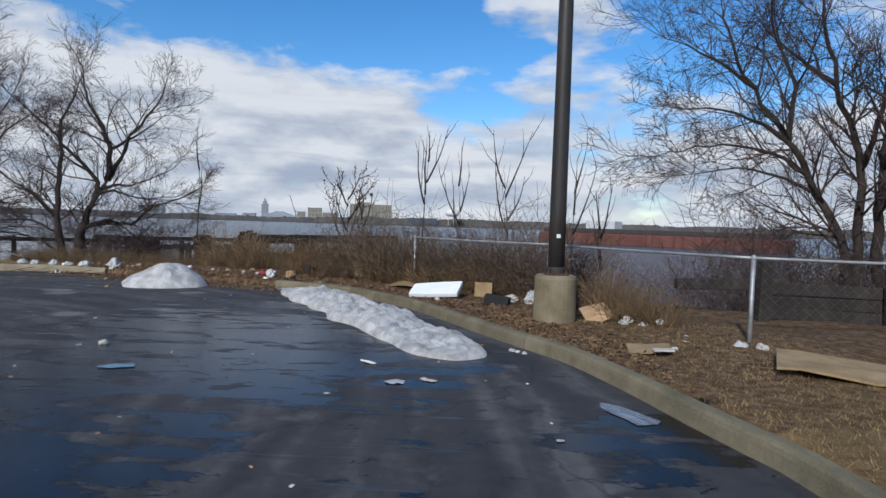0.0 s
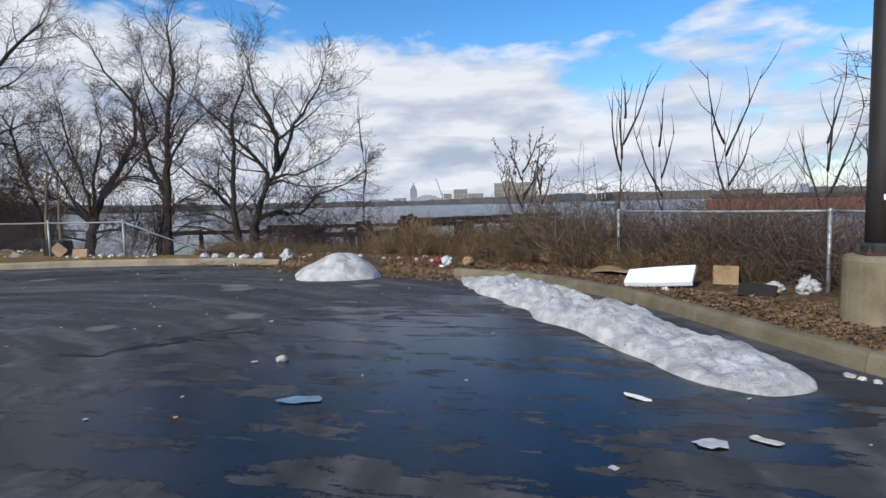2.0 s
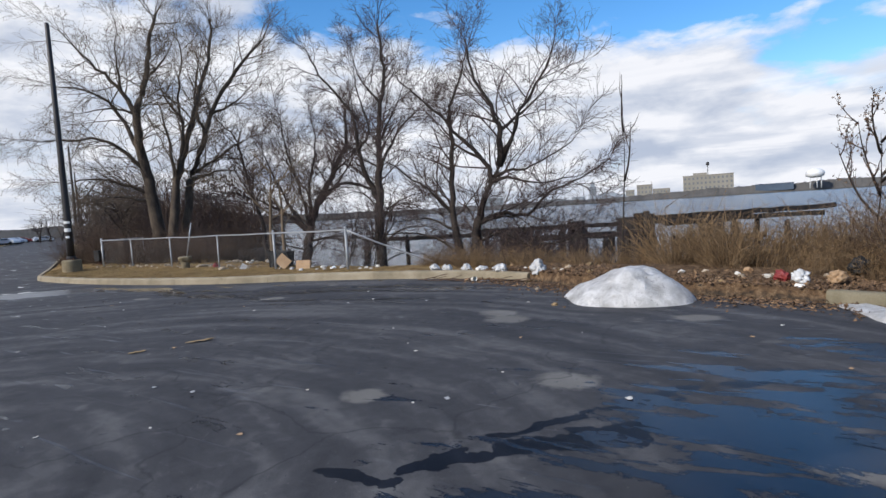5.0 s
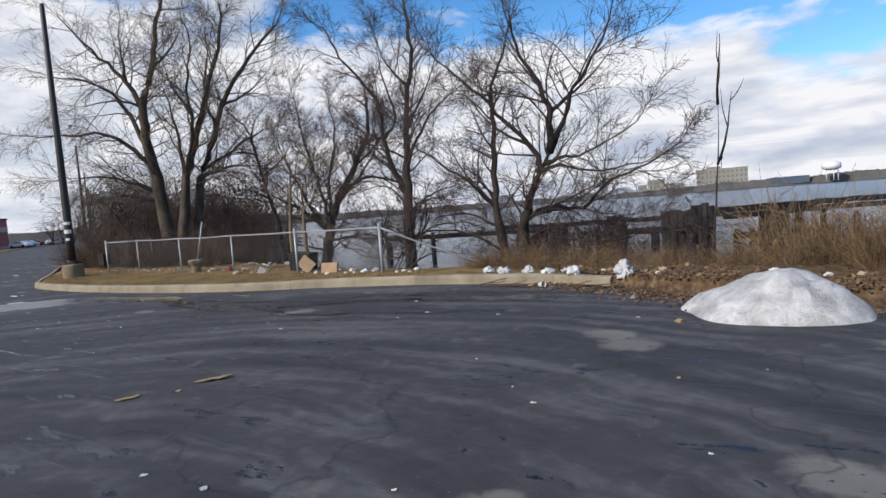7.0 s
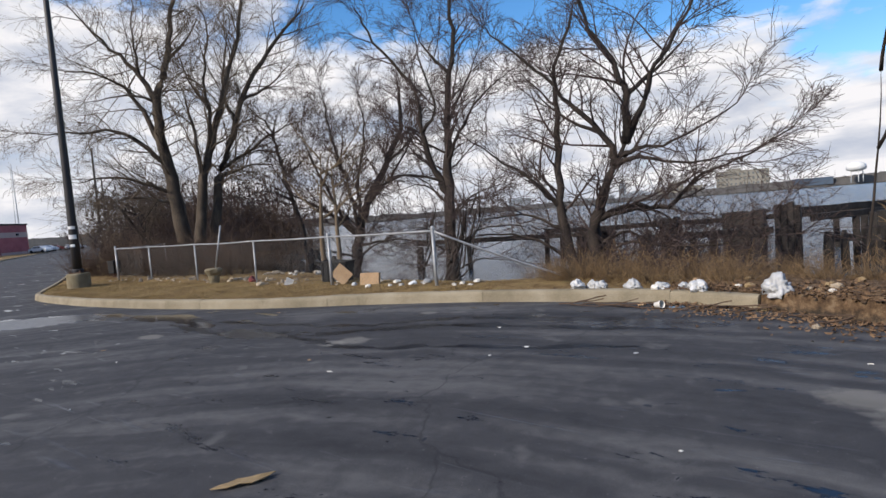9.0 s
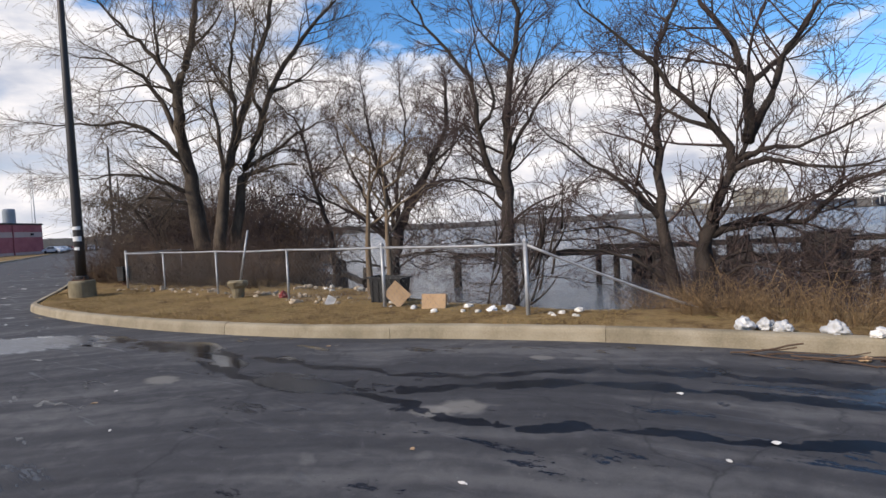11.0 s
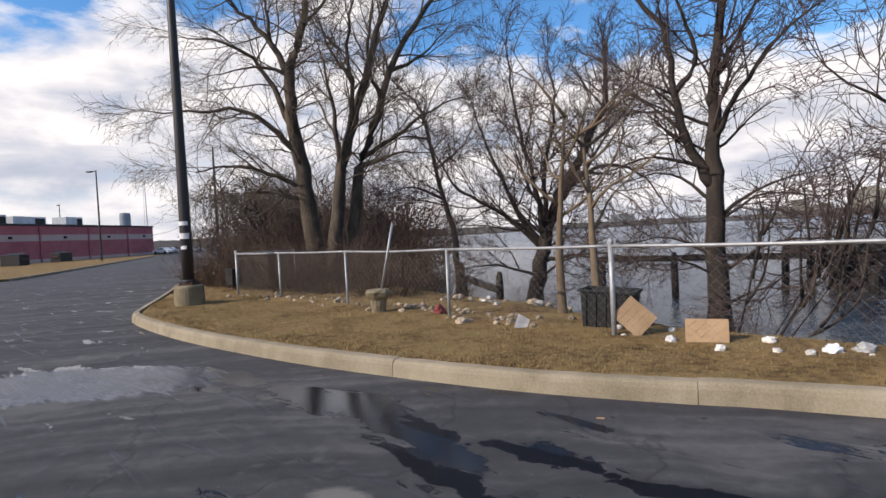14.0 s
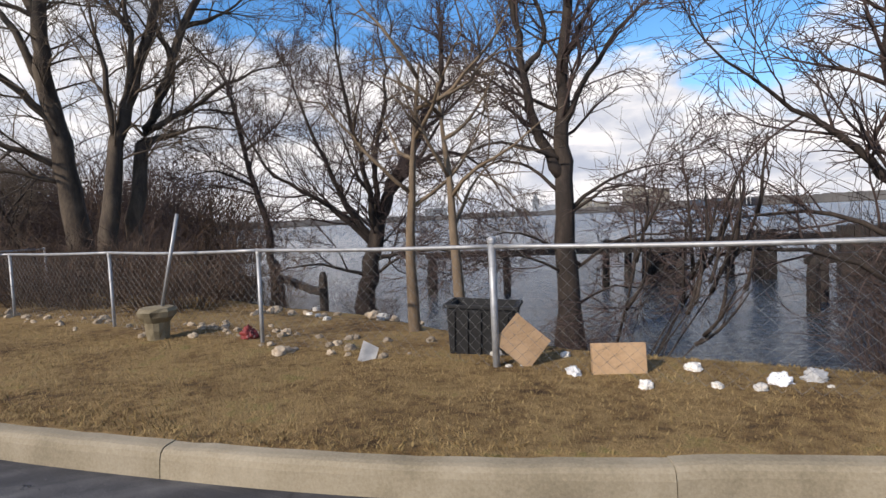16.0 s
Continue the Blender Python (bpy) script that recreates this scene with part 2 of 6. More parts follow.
def water_material():
    m = bpy.data.materials.new("river_water")
    m.use_nodes = True
    t = m.node_tree
    b = t.nodes["Principled BSDF"]
    co = t.nodes.new("ShaderNodeTexCoord").outputs["Object"]
    silt = noise_tex(t, co, 0.05, 4)
    link(t, ramp(t, silt, [(0.3, (0.045, 0.052, 0.056)), (0.7, (0.072, 0.076, 0.076))]), b.inputs["Base Color"])
    sep = t.nodes.new("ShaderNodeSeparateXYZ")
    link(t, co, sep.inputs[0])
    open_water = maths(t, "MULTIPLY", maths(t, "SUBTRACT", sep.outputs[1], 30.0), 0.012, clamp=True)
    link(t, maths(t, "ADD", 0.08, maths(t, "MULTIPLY", open_water, 0.14)), b.inputs["Roughness"])
    b.inputs["IOR"].default_value = 1.333
    mp = t.nodes.new("ShaderNodeMapping")
    link(t, co, mp.inputs[0])
    mp.inputs["Scale"].default_value = (1.0, 1.5, 1.0)
    h = maths(t, "ADD", noise_tex(t, mp.outputs[0], 3.2, 5, 0.6, 0.4), maths(t, "MULTIPLY", noise_tex(t, mp.outputs[0], 0.35, 3), 1.5))
    bp = node(t, "ShaderNodeBump", Strength=0.8, Distance=0.16)
    link(t, h, bp.inputs["Height"])
    link(t, bp.outputs[0], b.inputs["Normal"])
    return m


def snow_material():
    m = bpy.data.materials.new("old_snow")
    m.use_nodes = True
    t = m.node_tree
    b = t.nodes["Principled BSDF"]
    co = t.nodes.new("ShaderNodeTexCoord").outputs["Object"]
    a, f = noise_tex(t, co, 4.0, 6, 0.65, 0.5), noise_tex(t, co, 45, 4, 0.7)
    col = ramp(t, a, [(0.30, (0.30, 0.29, 0.27)), (0.45, (0.44, 0.43, 0.41)), (0.60, (0.60, 0.59, 0.57)), (0.72, (0.70, 0.69, 0.67))])
    dirt = ramp(t, noise_tex(t, co, 22, 6, 0.7, 0.6), [(0.56, grey(0.0)), (0.68, grey(1.0))])
    patch = ramp(t, noise_tex(t, co, 1.6, 3), [(0.36, grey(0.15)), (0.58, grey(1.0))])
    col = blend(t, maths(t, "MULTIPLY", maths(t, "MULTIPLY", dirt, patch), 0.85), col, (0.10, 0.095, 0.085))
    link(t, col, b.inputs["Base Color"])
    b.inputs["Roughness"].default_value = 0.55
    b.inputs["Subsurface Weight"].default_value = 0.15
    b.inputs["Subsurface Radius"].default_value = (0.03, 0.035, 0.04)
    bp = node(t, "ShaderNodeBump", Strength=0.9, Distance=0.05)
    link(t, maths(t, "ADD", maths(t, "MULTIPLY", f, 0.5), a), bp.inputs["Height"])
    link(t, bp.outputs[0], b.inputs["Normal"])
    return m


def ground_material():
    m = bpy.data.materials.new("dead_lawn")
    m.use_nodes = True
    t = m.node_tree
    b = t.nodes["Principled BSDF"]
    co = t.nodes.new("ShaderNodeTexCoord").outputs["Object"]
    a, f, g = noise_tex(t, co, 1.2, 5, 0.6, 0.4), noise_tex(t, co, 90, 4, 0.7), noise_tex(t, co, 9, 5, 0.65)
    lawn = ramp(t, maths(t, "ADD", maths(t, "MULTIPLY", a, 0.5), maths(t, "MULTIPLY", g, 0.5)), [(0.36, (0.075, 0.045, 0.022)), (0.45, (0.165, 0.105, 0.045)), (0.56, (0.270, 0.182, 0.080)), (0.66, (0.180, 0.150, 0.052))])
    mud = ramp(t, g, [(0.3, (0.035, 0.027, 0.019)), (0.7, (0.105, 0.080, 0.055))])
    litter = ramp(t, g, [(0.32, (0.055, 0.034, 0.020)), (0.5, (0.135, 0.083, 0.045)), (0.68, (0.24, 0.165, 0.095))])
    sep = t.nodes.new("ShaderNodeSeparateXYZ")
    link(t, co, sep.inputs[0])
    bank = ramp(t, maths(t, "ADD", sep.outputs[2], maths(t, "MULTIPLY", maths(t, "SUBTRACT", g, 0.5), 0.35)), [(0.0, grey(1.0)), (0.10, grey(0.0))])
    south = ramp(t, maths(t, "MULTIPLY", maths(t, "ADD", sep.outputs[1], maths(t, "MULTIPLY", g, 2.0)), 0.1), [(0.10, grey(0.0)), (0.42, grey(1.0))])
    east = ramp(t, maths(t, "ADD", maths(t, "MULTIPLY", sep.outputs[0], 0.25), maths(t, "ADD", 1.25, maths(t, "MULTIPLY", maths(t, "SUBTRACT", a, 0.5), 1.2))), [(0.0, grey(0.0)), (0.45, grey(1.0))])
    col = blend(t, maths(t, "MULTIPLY", east, south), lawn, litter)
    col = blend(t, bank, col, mud)
    col = blend(t, 1.0, col, ramp(t, f, [(0.3, grey(0.65)), (0.7, grey(1.35))]), "MULTIPLY")
    link(t, col, b.inputs["Base Color"])
    b.inputs["Roughness"].default_value = 0.95
    b.inputs["Specular IOR Level"].default_value = 0.15
    bp = node(t, "ShaderNodeBump", Strength=0.7, Distance=0.03)
    link(t, maths(t, "ADD", f, maths(t, "MULTIPLY", g, 1.5)), bp.inputs["Height"])
    link(t, bp.outputs[0], b.inputs["Normal"])
    return m


# centre, half-axes, turn and weight of the wet places on the asphalt
POOLS = [
    (3.3, 4.7, 4.3, 2.7, -45, 1.0), (6.3, 3.75, 0.9, 0.45, 20, 0.95), (7.8, 1.6, 1.05, 0.9, 60, 1.0),
    (2.3, 2.8, 3.2, 1.5, 20, 0.95), (0.4, 3.7, 2.4, 0.8, 22, 0.9), (3.5, 1.0, 1.7, 1.3, 10, 0.95), (3.0, 8.0, 2.2, 0.6, -20, 0.7),
    (-13.1, 9.85, 1.5, 0.45, 8, 1.1), (-9.7, 9.35, 1.0, 0.36, 0, 1.0), (-11.6, 9.6, 0.9, 0.3, -8, 1.0),
    (-15.0, 9.5, 1.4, 0.5, 15, 1.0), (-16.3, 8.6, 2.0, 0.9, 28, 1.1), (-4.4, 11.3, 1.3, 0.4, 15, 0.9),
]
# meltwater rivulets: their lines and half-widths
RIVULETS = [
    ([(-12.2, 9.9), (-11.2, 9.9), (-10.2, 9.9), (-9.0, 10.0), (-8.1, 10.4), (-7.0, 11.15), (-5.8, 11.4), (-4.6, 11.6)], 0.15),
    ([(-11.7, 9.5), (-10.7, 9.3), (-9.6, 9.2), (-8.6, 9.5), (-7.8, 10.1), (-6.9, 10.6), (-6.0, 10.85), (-4.0, 11.2)], 0.19),
    ([(-8.9, 9.3), (-7.7, 9.2), (-7.1, 9.2), (-6.3, 9.6), (-5.4, 9.8), (-4.1, 10.2)], 0.13),
    ([(-0.9, 3.9), (-0.2, 4.1), (-0.1, 4.8), (0.4, 5.6), (1.0, 6.5), (2.0, 7.4)], 0.10),
    ([(-0.1, 4.5), (1.0, 5.6), (1.7, 5.6), (2.6, 5.9)], 0.18),
]
# pale dried patches
STAINS = [(-0.07, 6.31, 0.42, 0.34, 0), (0.5, 9.45, 0.42, 0.30, 10), (-2.2, 9.13, 0.4, 0.3, 0), (-1.54, 5.27, 0.3, 0.25, 0), (-1.87, 8.76, 0.45, 0.35, 0), (-7.61, 9.48, 0.32, 0.26, 20), (-7.75, 9.25, 0.3, 0.2, 0), (-11.2, 8.7, 0.34, 0.22, 0), (-7.8, 11.4, 0.22, 0.14, 0), (2.14, 5.42, 0.5, 0.3, 30)]
ASPHALT, WATER, SNOW, LAWN = asphalt_material(), water_material(), snow_material(), ground_material()
CONCRETE = material("weathered_concrete", [(0.12, 0.095, 0.055), (0.20, 0.165, 0.100), (0.28, 0.24, 0.165)], 2.2, fine=60, bump=0.35)
KERB = material("kerb_concrete", [(0.14, 0.115, 0.072), (0.25, 0.208, 0.138), (0.34, 0.292, 0.208)], 1.6, fine=55, bump=0.4, random_tint=0.10)
# darker variant of the kerb concrete for the eastern run
KERB_DARK = material("dark_kerb_concrete", [(0.085, 0.075, 0.045), (0.155, 0.132, 0.082), (0.23, 0.20, 0.135)], 2.2, fine=55, bump=0.4, random_tint=0.12)
GALV = material("galvanised_steel", [(0.21, 0.215, 0.215), (0.33, 0.335, 0.335), (0.43, 0.43, 0.42)], 8, rough=(0.42, 0.62), fine=50, bump=0.08, metal=0.55)
WIRE = material("weathered_wire", [(0.08, 0.08, 0.08), (0.15, 0.15, 0.147), (0.22, 0.22, 0.215)], 8, rough=(0.55, 0.75), fine=50, bump=0, metal=0.4)
BRONZE = material("dark_bronze_paint", [(0.016, 0.014, 0.013), (0.030, 0.026, 0.024), (0.045, 0.038, 0.033)], 3, rough=(0.45, 0.65), fine=50, bump=0.06, stretch=(1, 1, 0.25))
STEEL_RUST = material("rusty_plate", [(0.03, 0.017, 0.012), (0.085, 0.042, 0.024), (0.05, 0.032, 0.025)], 10, fine=60)
STICKER = material("white_sticker", [(0.62, 0.62, 0.60), (0.78, 0.78, 0.75)], 5, rough=(0.5, 0.7), bump=0)
BARK = material("dark_bark", [(0.013, 0.010, 0.008), (0.030, 0.022, 0.017), (0.064, 0.048, 0.036)], 5, fine=42, bump=0.8, stretch=(1, 1, 0.3), dist=0.02)
BARK_LIGHT = material("pale_bark", [(0.085, 0.060, 0.038), (0.155, 0.112, 0.070), (0.225, 0.170, 0.110)], 5, fine=42, bump=0.6, stretch=(1, 1, 0.3), dist=0.015)
BARK_WARM = material("brown_bark", [(0.028, 0.020, 0.014), (0.066, 0.049, 0.034), (0.130, 0.100, 0.068)], 5, fine=42, bump=0.8, stretch=(1, 1, 0.3), dist=0.02)
TWIG = material("twig_bark", [(0.030, 0.020, 0.018), (0.064, 0.043, 0.037), (0.105, 0.074, 0.061)], 3, fine=30, bump=0)
TWIG_WARM = material("pale_twig_bark", [(0.060, 0.044, 0.031), (0.115, 0.086, 0.060), (0.175, 0.135, 0.095)], 3, fine=30, bump=0)
BRUSH = material("dead_brush", [(0.042, 0.025, 0.017), (0.088, 0.055, 0.035), (0.140, 0.092, 0.058)], 2, fine=25, bump=0, random_tint=0.45, islands=True)
STRAW = material("dry_straw", [(0.095, 0.058, 0.027), (0.175, 0.112, 0.055), (0.265, 0.182, 0.098)], 2, fine=20, bump=0, random_tint=0.5, islands=True)
BLADE = material("dead_grass_blade", [(0.115, 0.072, 0.032), (0.215, 0.150, 0.058), (0.290, 0.200, 0.085), (0.330, 0.255, 0.120)], 0.9, fine=9, bump=0, random_tint=0.28, islands=True)
LEAF = material("fallen_leaf", [(0.060, 0.035, 0.020), (0.150, 0.088, 0.045), (0.260, 0.170, 0.095)], 3, fine=30, bump=0.1, random_tint=0.6, islands=True)
TIMBER = material("weathered_timber", [(0.012, 0.010, 0.008), (0.028, 0.023, 0.019), (0.060, 0.050, 0.041)], 4, fine=30, bump=0.7, stretch=(1, 1, 0.25), dist=0.02)
CARD = material("corrugated_cardboard", [(0.30, 0.195, 0.105), (0.40, 0.265, 0.150), (0.46, 0.32, 0.19)], 3, fine=40, bump=0.1, random_tint=0.12)
CARD_WET = material("stained_cardboard", [(0.19, 0.125, 0.060), (0.29, 0.205, 0.105), (0.37, 0.275, 0.150)], 3, fine=30, bump=0.2)
FOAM = material("polystyrene_foam", [(0.74, 0.76, 0.78), (0.84, 0.85, 0.86)], 4, rough=(0.7, 0.85), fine=90, bump=0.12)
PLASTIC_WHITE = material("white_plastic_film", [(0.34, 0.34, 0.33), (0.48, 0.48, 0.47), (0.60, 0.60, 0.59)], 5, rough=(0.35, 0.6), fine=25, bump=0.4, random_tint=0.25)
PLASTIC_BLACK = material("black_plastic", [(0.006, 0.006, 0.006), (0.015, 0.015, 0.015)], 5, rough=(0.55, 0.75), fine=40, bump=0.15)
PLASTIC_TEAL = material("teal_plastic", [(0.020, 0.065, 0.070), (0.045, 0.125, 0.130)], 5, rough=(0.35, 0.6), bump=0.3)
PLASTIC_BLUE = material("blue_plastic", [(0.10, 0.17, 0.23), (0.19, 0.28, 0.36)], 6, rough=(0.3, 0.5), bump=0.1)
RED = material("red_wrapper", [(0.16, 0.022, 0.020), (0.26, 0.045, 0.040)], 6, rough=(0.4, 0.6), bump=0.2)
PAPER = material("crumpled_paper", [(0.45, 0.42, 0.37), (0.66, 0.63, 0.57), (0.76, 0.74, 0.69)], 6, fine=30, bump=0.3, random_tint=0.35)
RUBBLE = material("rubble_stone", [(0.22, 0.17, 0.115), (0.37, 0.30, 0.215), (0.52, 0.45, 0.35)], 6, fine=50, bump=0.5, random_tint=0.3)
ICE = material("thin_ice", [(0.09, 0.10, 0.12), (0.18, 0.20, 0.23), (0.34, 0.36, 0.39)], 5, rough=(0.12, 0.35), fine=30, bump=0.2, stretch=(0.5, 3, 1))


# ---- building tools ----
def part(name, bm, mat, parent=None, label="", smooth=False):
    """A bmesh, or a pair of vertices and faces, as one mesh object."""
    me = bpy.data.meshes.new(name)
    if isinstance(bm, tuple):
        me.from_pydata(bm[0], [], bm[1])
    else:
        bm.to_mesh(me)
        bm.free()
    if smooth:
        me.polygons.foreach_set("use_smooth", [True] * len(me.polygons))
    me.materials.append(mat)
    ob = new(name, me)
    if parent is not None:
        ob.parent = parent
    if label:
        ob["label"] = label
    return ob


def thing(name, m, label, category, group="", kind=""):
    ob = new(name)
    ob.matrix_world = m
    return tagged(ob, label, category, group, kind)


def box(bm, size, at=(0, 0, 0), turn=None, bevel=0.0):
    m = Matrix.Translation(at) @ (turn if turn is not None else Matrix()) @ Matrix.Diagonal((*size, 1))
    got = bmesh.ops.create_cube(bm, size=1.0, matrix=m)
    if bevel:
        edges = list({e for v in got["verts"] for e in v.link_edges})
        bmesh.ops.bevel(bm, geom=edges, offset=bevel, segments=2, affect="EDGES", profile=0.6)
    return bm


def lathe(profile, sides=20, wobble=0.0, seed=0):
    """A turned body from (radius, height) pairs, closed at both ends."""
    rng = random.Random(seed)
    verts, faces = [], []
    for r, z in profile:
        for k in range(sides):
            a = 2 * math.pi * k / sides
            q = r * (1 + wobble * rng.uniform(-1, 1))
            verts.append((q * math.cos(a), q * math.sin(a), z))
    for i in range(len(profile) - 1):
        for k in range(sides):
            a, b = i * sides + k, i * sides + (k + 1) % sides
            faces.append((a, b, b + sides, a + sides))
    faces.append(tuple(range(sides))[::-1])
    n = (len(profile) - 1) * sides
    faces.append(tuple(range(n, n + sides)))
    return verts, faces


def tube(out, pts, radii, sides):
    """Adds a tapered tube along pts to out = (verts, faces)."""
    verts, faces = out
    base, n = len(verts), len(pts)
    up = Vector((0.31, 0.17, 0.93))
    for i in range(n):
        d = (pts[min(i + 1, n - 1)] - pts[max(i - 1, 0)]).normalized()
        u = d.cross(up)
        if u.length < 0.05:
            u = d.cross(Vector((1, 0, 0)))
        u.normalize()
        w = d.cross(u)
        for k in range(sides):
            a = 2 * math.pi * k / sides
            verts.append(tuple(pts[i] + (u * math.cos(a) + w * math.sin(a)) * radii[i]))
    for i in range(n - 1):
        for k in range(sides):
            a, b = base + i * sides + k, base + i * sides + (k + 1) % sides
            faces.append((a, b, b + sides, a + sides))
    if sides > 3:
        faces.append(tuple(base + k for k in range(sides))[::-1])
        e = base + (n - 1) * sides
        faces.append(tuple(e + k for k in range(sides)))


def sample(poly, x):
    """Linear reading of a polyline of (x, y) pairs."""
    if x <= poly[0][0]:
        return poly[0][1]
    for (x0, y0), (x1, y1) in zip(poly, poly[1:]):
        if x <= x1:
            return y0 + (y1 - y0) * (x - x0) / (x1 - x0)
    return poly[-1][1]


def smooth_line(pts, step):
    """Catmull-Rom through pts, resampled at even steps."""
    P = [Vector((*p, 0)) for p in pts]
    P = [2 * P[0] - P[1]] + P + [2 * P[-1] - P[-2]]
    dense = []
    for i in range(1, len(P) - 2):
        a, b, c, d = P[i - 1:i + 3]
        for k in range(24):
            u = k / 24
            dense.append(0.5 * (2 * b + (c - a) * u + (2 * a - 5 * b + 4 * c - d) * u * u + (3 * b - a - 3 * c + d) * u ** 3))
    dense.append(P[-2])
    out, left = [dense[0]], step
    for a, b in zip(dense, dense[1:]):
        seg = (b - a).length
        done = 0.0
        while seg - done >= left:
            done += left
            out.append(a + (b - a) * (done / seg))
            left = step
        left -= seg - done
    return out


# ---- plan ----
TOP = 0.18
LEVEL = -1.15
ROAD_EDGE = [(-320, 151.5), (-140, 66.6), (-53, 25.6), (-29, 14.3), (-24.6, 12.2), (-22.6, 11.2), (-21.2, 10.65), (-18.2, 10.38), (-15.2, 10.48), (-13.1, 10.77), (-11.6, 11.1), (-10.4, 11.52), (-9.7, 11.8), (-7.5, 12.43), (-5.4, 12.75), (-4.4, 12.78), (-3.3, 12.5)]
GAP_EDGE = [(-3.3, 12.5), (-2.0, 11.75), (-0.6, 11.35), (0.8, 11.1), (1.9, 10.85)]
LOT_EDGE = [(1.9, 10.85), (3.4, 10.25), (4.6, 9.15), (5.2, 8.42), (5.75, 7.6), (6.75, 5.75), (7.2, 4.95), (7.65, 4.15), (8.03, 3.05), (8.28, 2.14), (8.5, 1.4), (8.64, 0.8), (8.9, -2), (9.2, -8), (9.4, -40)]
EDGE = ROAD_EDGE + GAP_EDGE[1:] + LOT_EDGE[1:]
BANK = [(-320, 168), (-140, 92), (-60, 50), (-40, 33), (-32, 27.5), (-27, 22.5), (-24, 18.2), (-18, 16.2), (-15.2, 15.6), (-13, 14.8), (-11.5, 14.25), (-10, 14.1), (-8.6, 14.0), (-6, 14.9), (-3, 15.0), (0, 14.6), (3, 14.8), (5, 13.6), (7, 12.0), (9, 10.3), (11, 8.8), (14, 7.2), (20, 5), (60, -10), (300, -60)]


EDGE_V = [Vector(p) for p in EDGE if p[0] < -60] + [p.to_2d() for p in smooth_line([p for p in EDGE if p[0] > -60 and p[1] > -9], 0.6)] + [Vector((9.4, -40))]


EDGE_A = np.array([p[:] for p in EDGE_V[:-1]])
EDGE_AB = np.array([p[:] for p in EDGE_V[1:]]) - EDGE_A
EDGE_LL = (EDGE_AB ** 2).sum(axis=1)


def edge_distance(x, y):
    """Signed distance to the edge of the asphalt, positive on the planted side, with the nearest point."""
    q = np.array((x, y)) - EDGE_A
    u = np.clip((q * EDGE_AB).sum(axis=1) / EDGE_LL, 0, 1)
    off = q - EDGE_AB * u[:, None]
    d2 = (off ** 2).sum(axis=1)
    i = int(d2.argmin())
    near = EDGE_A[i] + EDGE_AB[i] * u[i]
    side = 1.0 if EDGE_AB[i][0] * q[i][1] - EDGE_AB[i][1] * q[i][0] > 0 else -1.0
    return math.sqrt(d2[i]) * side, Vector((float(near[0]), float(near[1])))


def smoothstep(a, b, v):
    u = max(0.0, min(1.0, (v - a) / (b - a)))
    return u * u * (3 - 2 * u)


def land_height(x, y):
    d = y - sample(BANK, x)
    z = TOP - 0.02 - 1.9 * smoothstep(-0.25, 2.4, d)
    z += 0.05 * noise.noise((x * 0.6, y * 0.6, 1.3)) * (1 if abs(d) < 30 else 0)
    # hummock under the leaning shore tree
    z += 0.85 * math.exp(-((x + 7.6) ** 2 + (y - 18.3) ** 2) / 3.2)
    # heaped litter along the open stretch of the edge
    z += 0.16 * math.exp(-((x + 0.6) ** 2) / 7.0 - ((y - 12.7) ** 2) / 1.2)
    return z


def land():
    xs = [-3000, -1500, -700, -320, -200, -140, -110, -85, -70, -60, -52, -46, -41, -37, -34, -31.5, -29.5, -28, -27] + list(np.arange(-26, 13.01, 0.22)) + [14, 15.5, 18, 22, 28, 38, 60, 110, 300, 900, 3000]
    ys = [-3000, -900, -300, -100, -50, -30, -18, -10, -5, -2.5] + list(np.arange(-1.5, 19.5, 0.22)) + [20.2, 21, 22, 23.5, 25, 27, 30, 33, 37, 42, 48, 55, 65, 80, 100, 130, 170, 260, 420]
    verts, faces = [], []
    for y in ys:
        for x in xs:
            far = x < -330 or y < -45 or x > 70
            s, near = (-9.0, None) if far else edge_distance(x, y)
            if far and x > 70:
                s = 9.0
            px, py = x, y
            if near is not None and abs(s - 0.12) < 0.16 and -27 < x < 13:
                n = (Vector((x, y)) - near)
                n = n.normalized() * (1 if s > 0 else -1) if n.length > 1e-6 else Vector((0, 1))
                px, py, s = near.x + n.x * 0.12, near.y + n.y * 0.12, 0.13
            z = land_height(px, py) if s > 0.07 else -0.7
            if 0.07 < s < 0.5 and not -3.2 < px < 1.8:
                z = min(z, TOP - 0.035)
            if s > 0.07 and y < -40:
                z = 0.1
            verts.append((px, py, z))
    w = len(xs)
    for j in range(len(ys) - 1):
        for i in range(w - 1):
            a = j * w + i
            faces.append((a, a + 1, a + w + 1, a + w))
    ob = part("ground", (verts, faces), LAWN, smooth=True)
    tagged(ob, "dead winter lawn falling to a muddy riverbank", "ground", kind="structure")


land()
rim = smooth_line([p for p in EDGE if p[0] > -60 and p[1] > -9], 0.3)
verts = []
for p, a, b in zip(rim, rim[:1] + rim[:-1], rim[1:] + rim[-1:]):
    d = (b - a).normalized()
    verts.append((p.x - d.y * 0.06, p.y + d.x * 0.06, 0.0))
verts = [(x, y, 0.0) for x, y in EDGE if x < -60] + verts + [(9.4, -90, 0), (-320, -90, 0)]
tagged(part("road", (verts, [tuple(range(len(verts)))[::-1]]), ASPHALT), "cracked dark asphalt lot, patchily wet with meltwater", "asphalt", kind="structure")
for p in bpy.data.objects["road"].data.polygons:
    if p.normal.z < 0:
        bpy.data.objects["road"].data.flip_normals()
        break
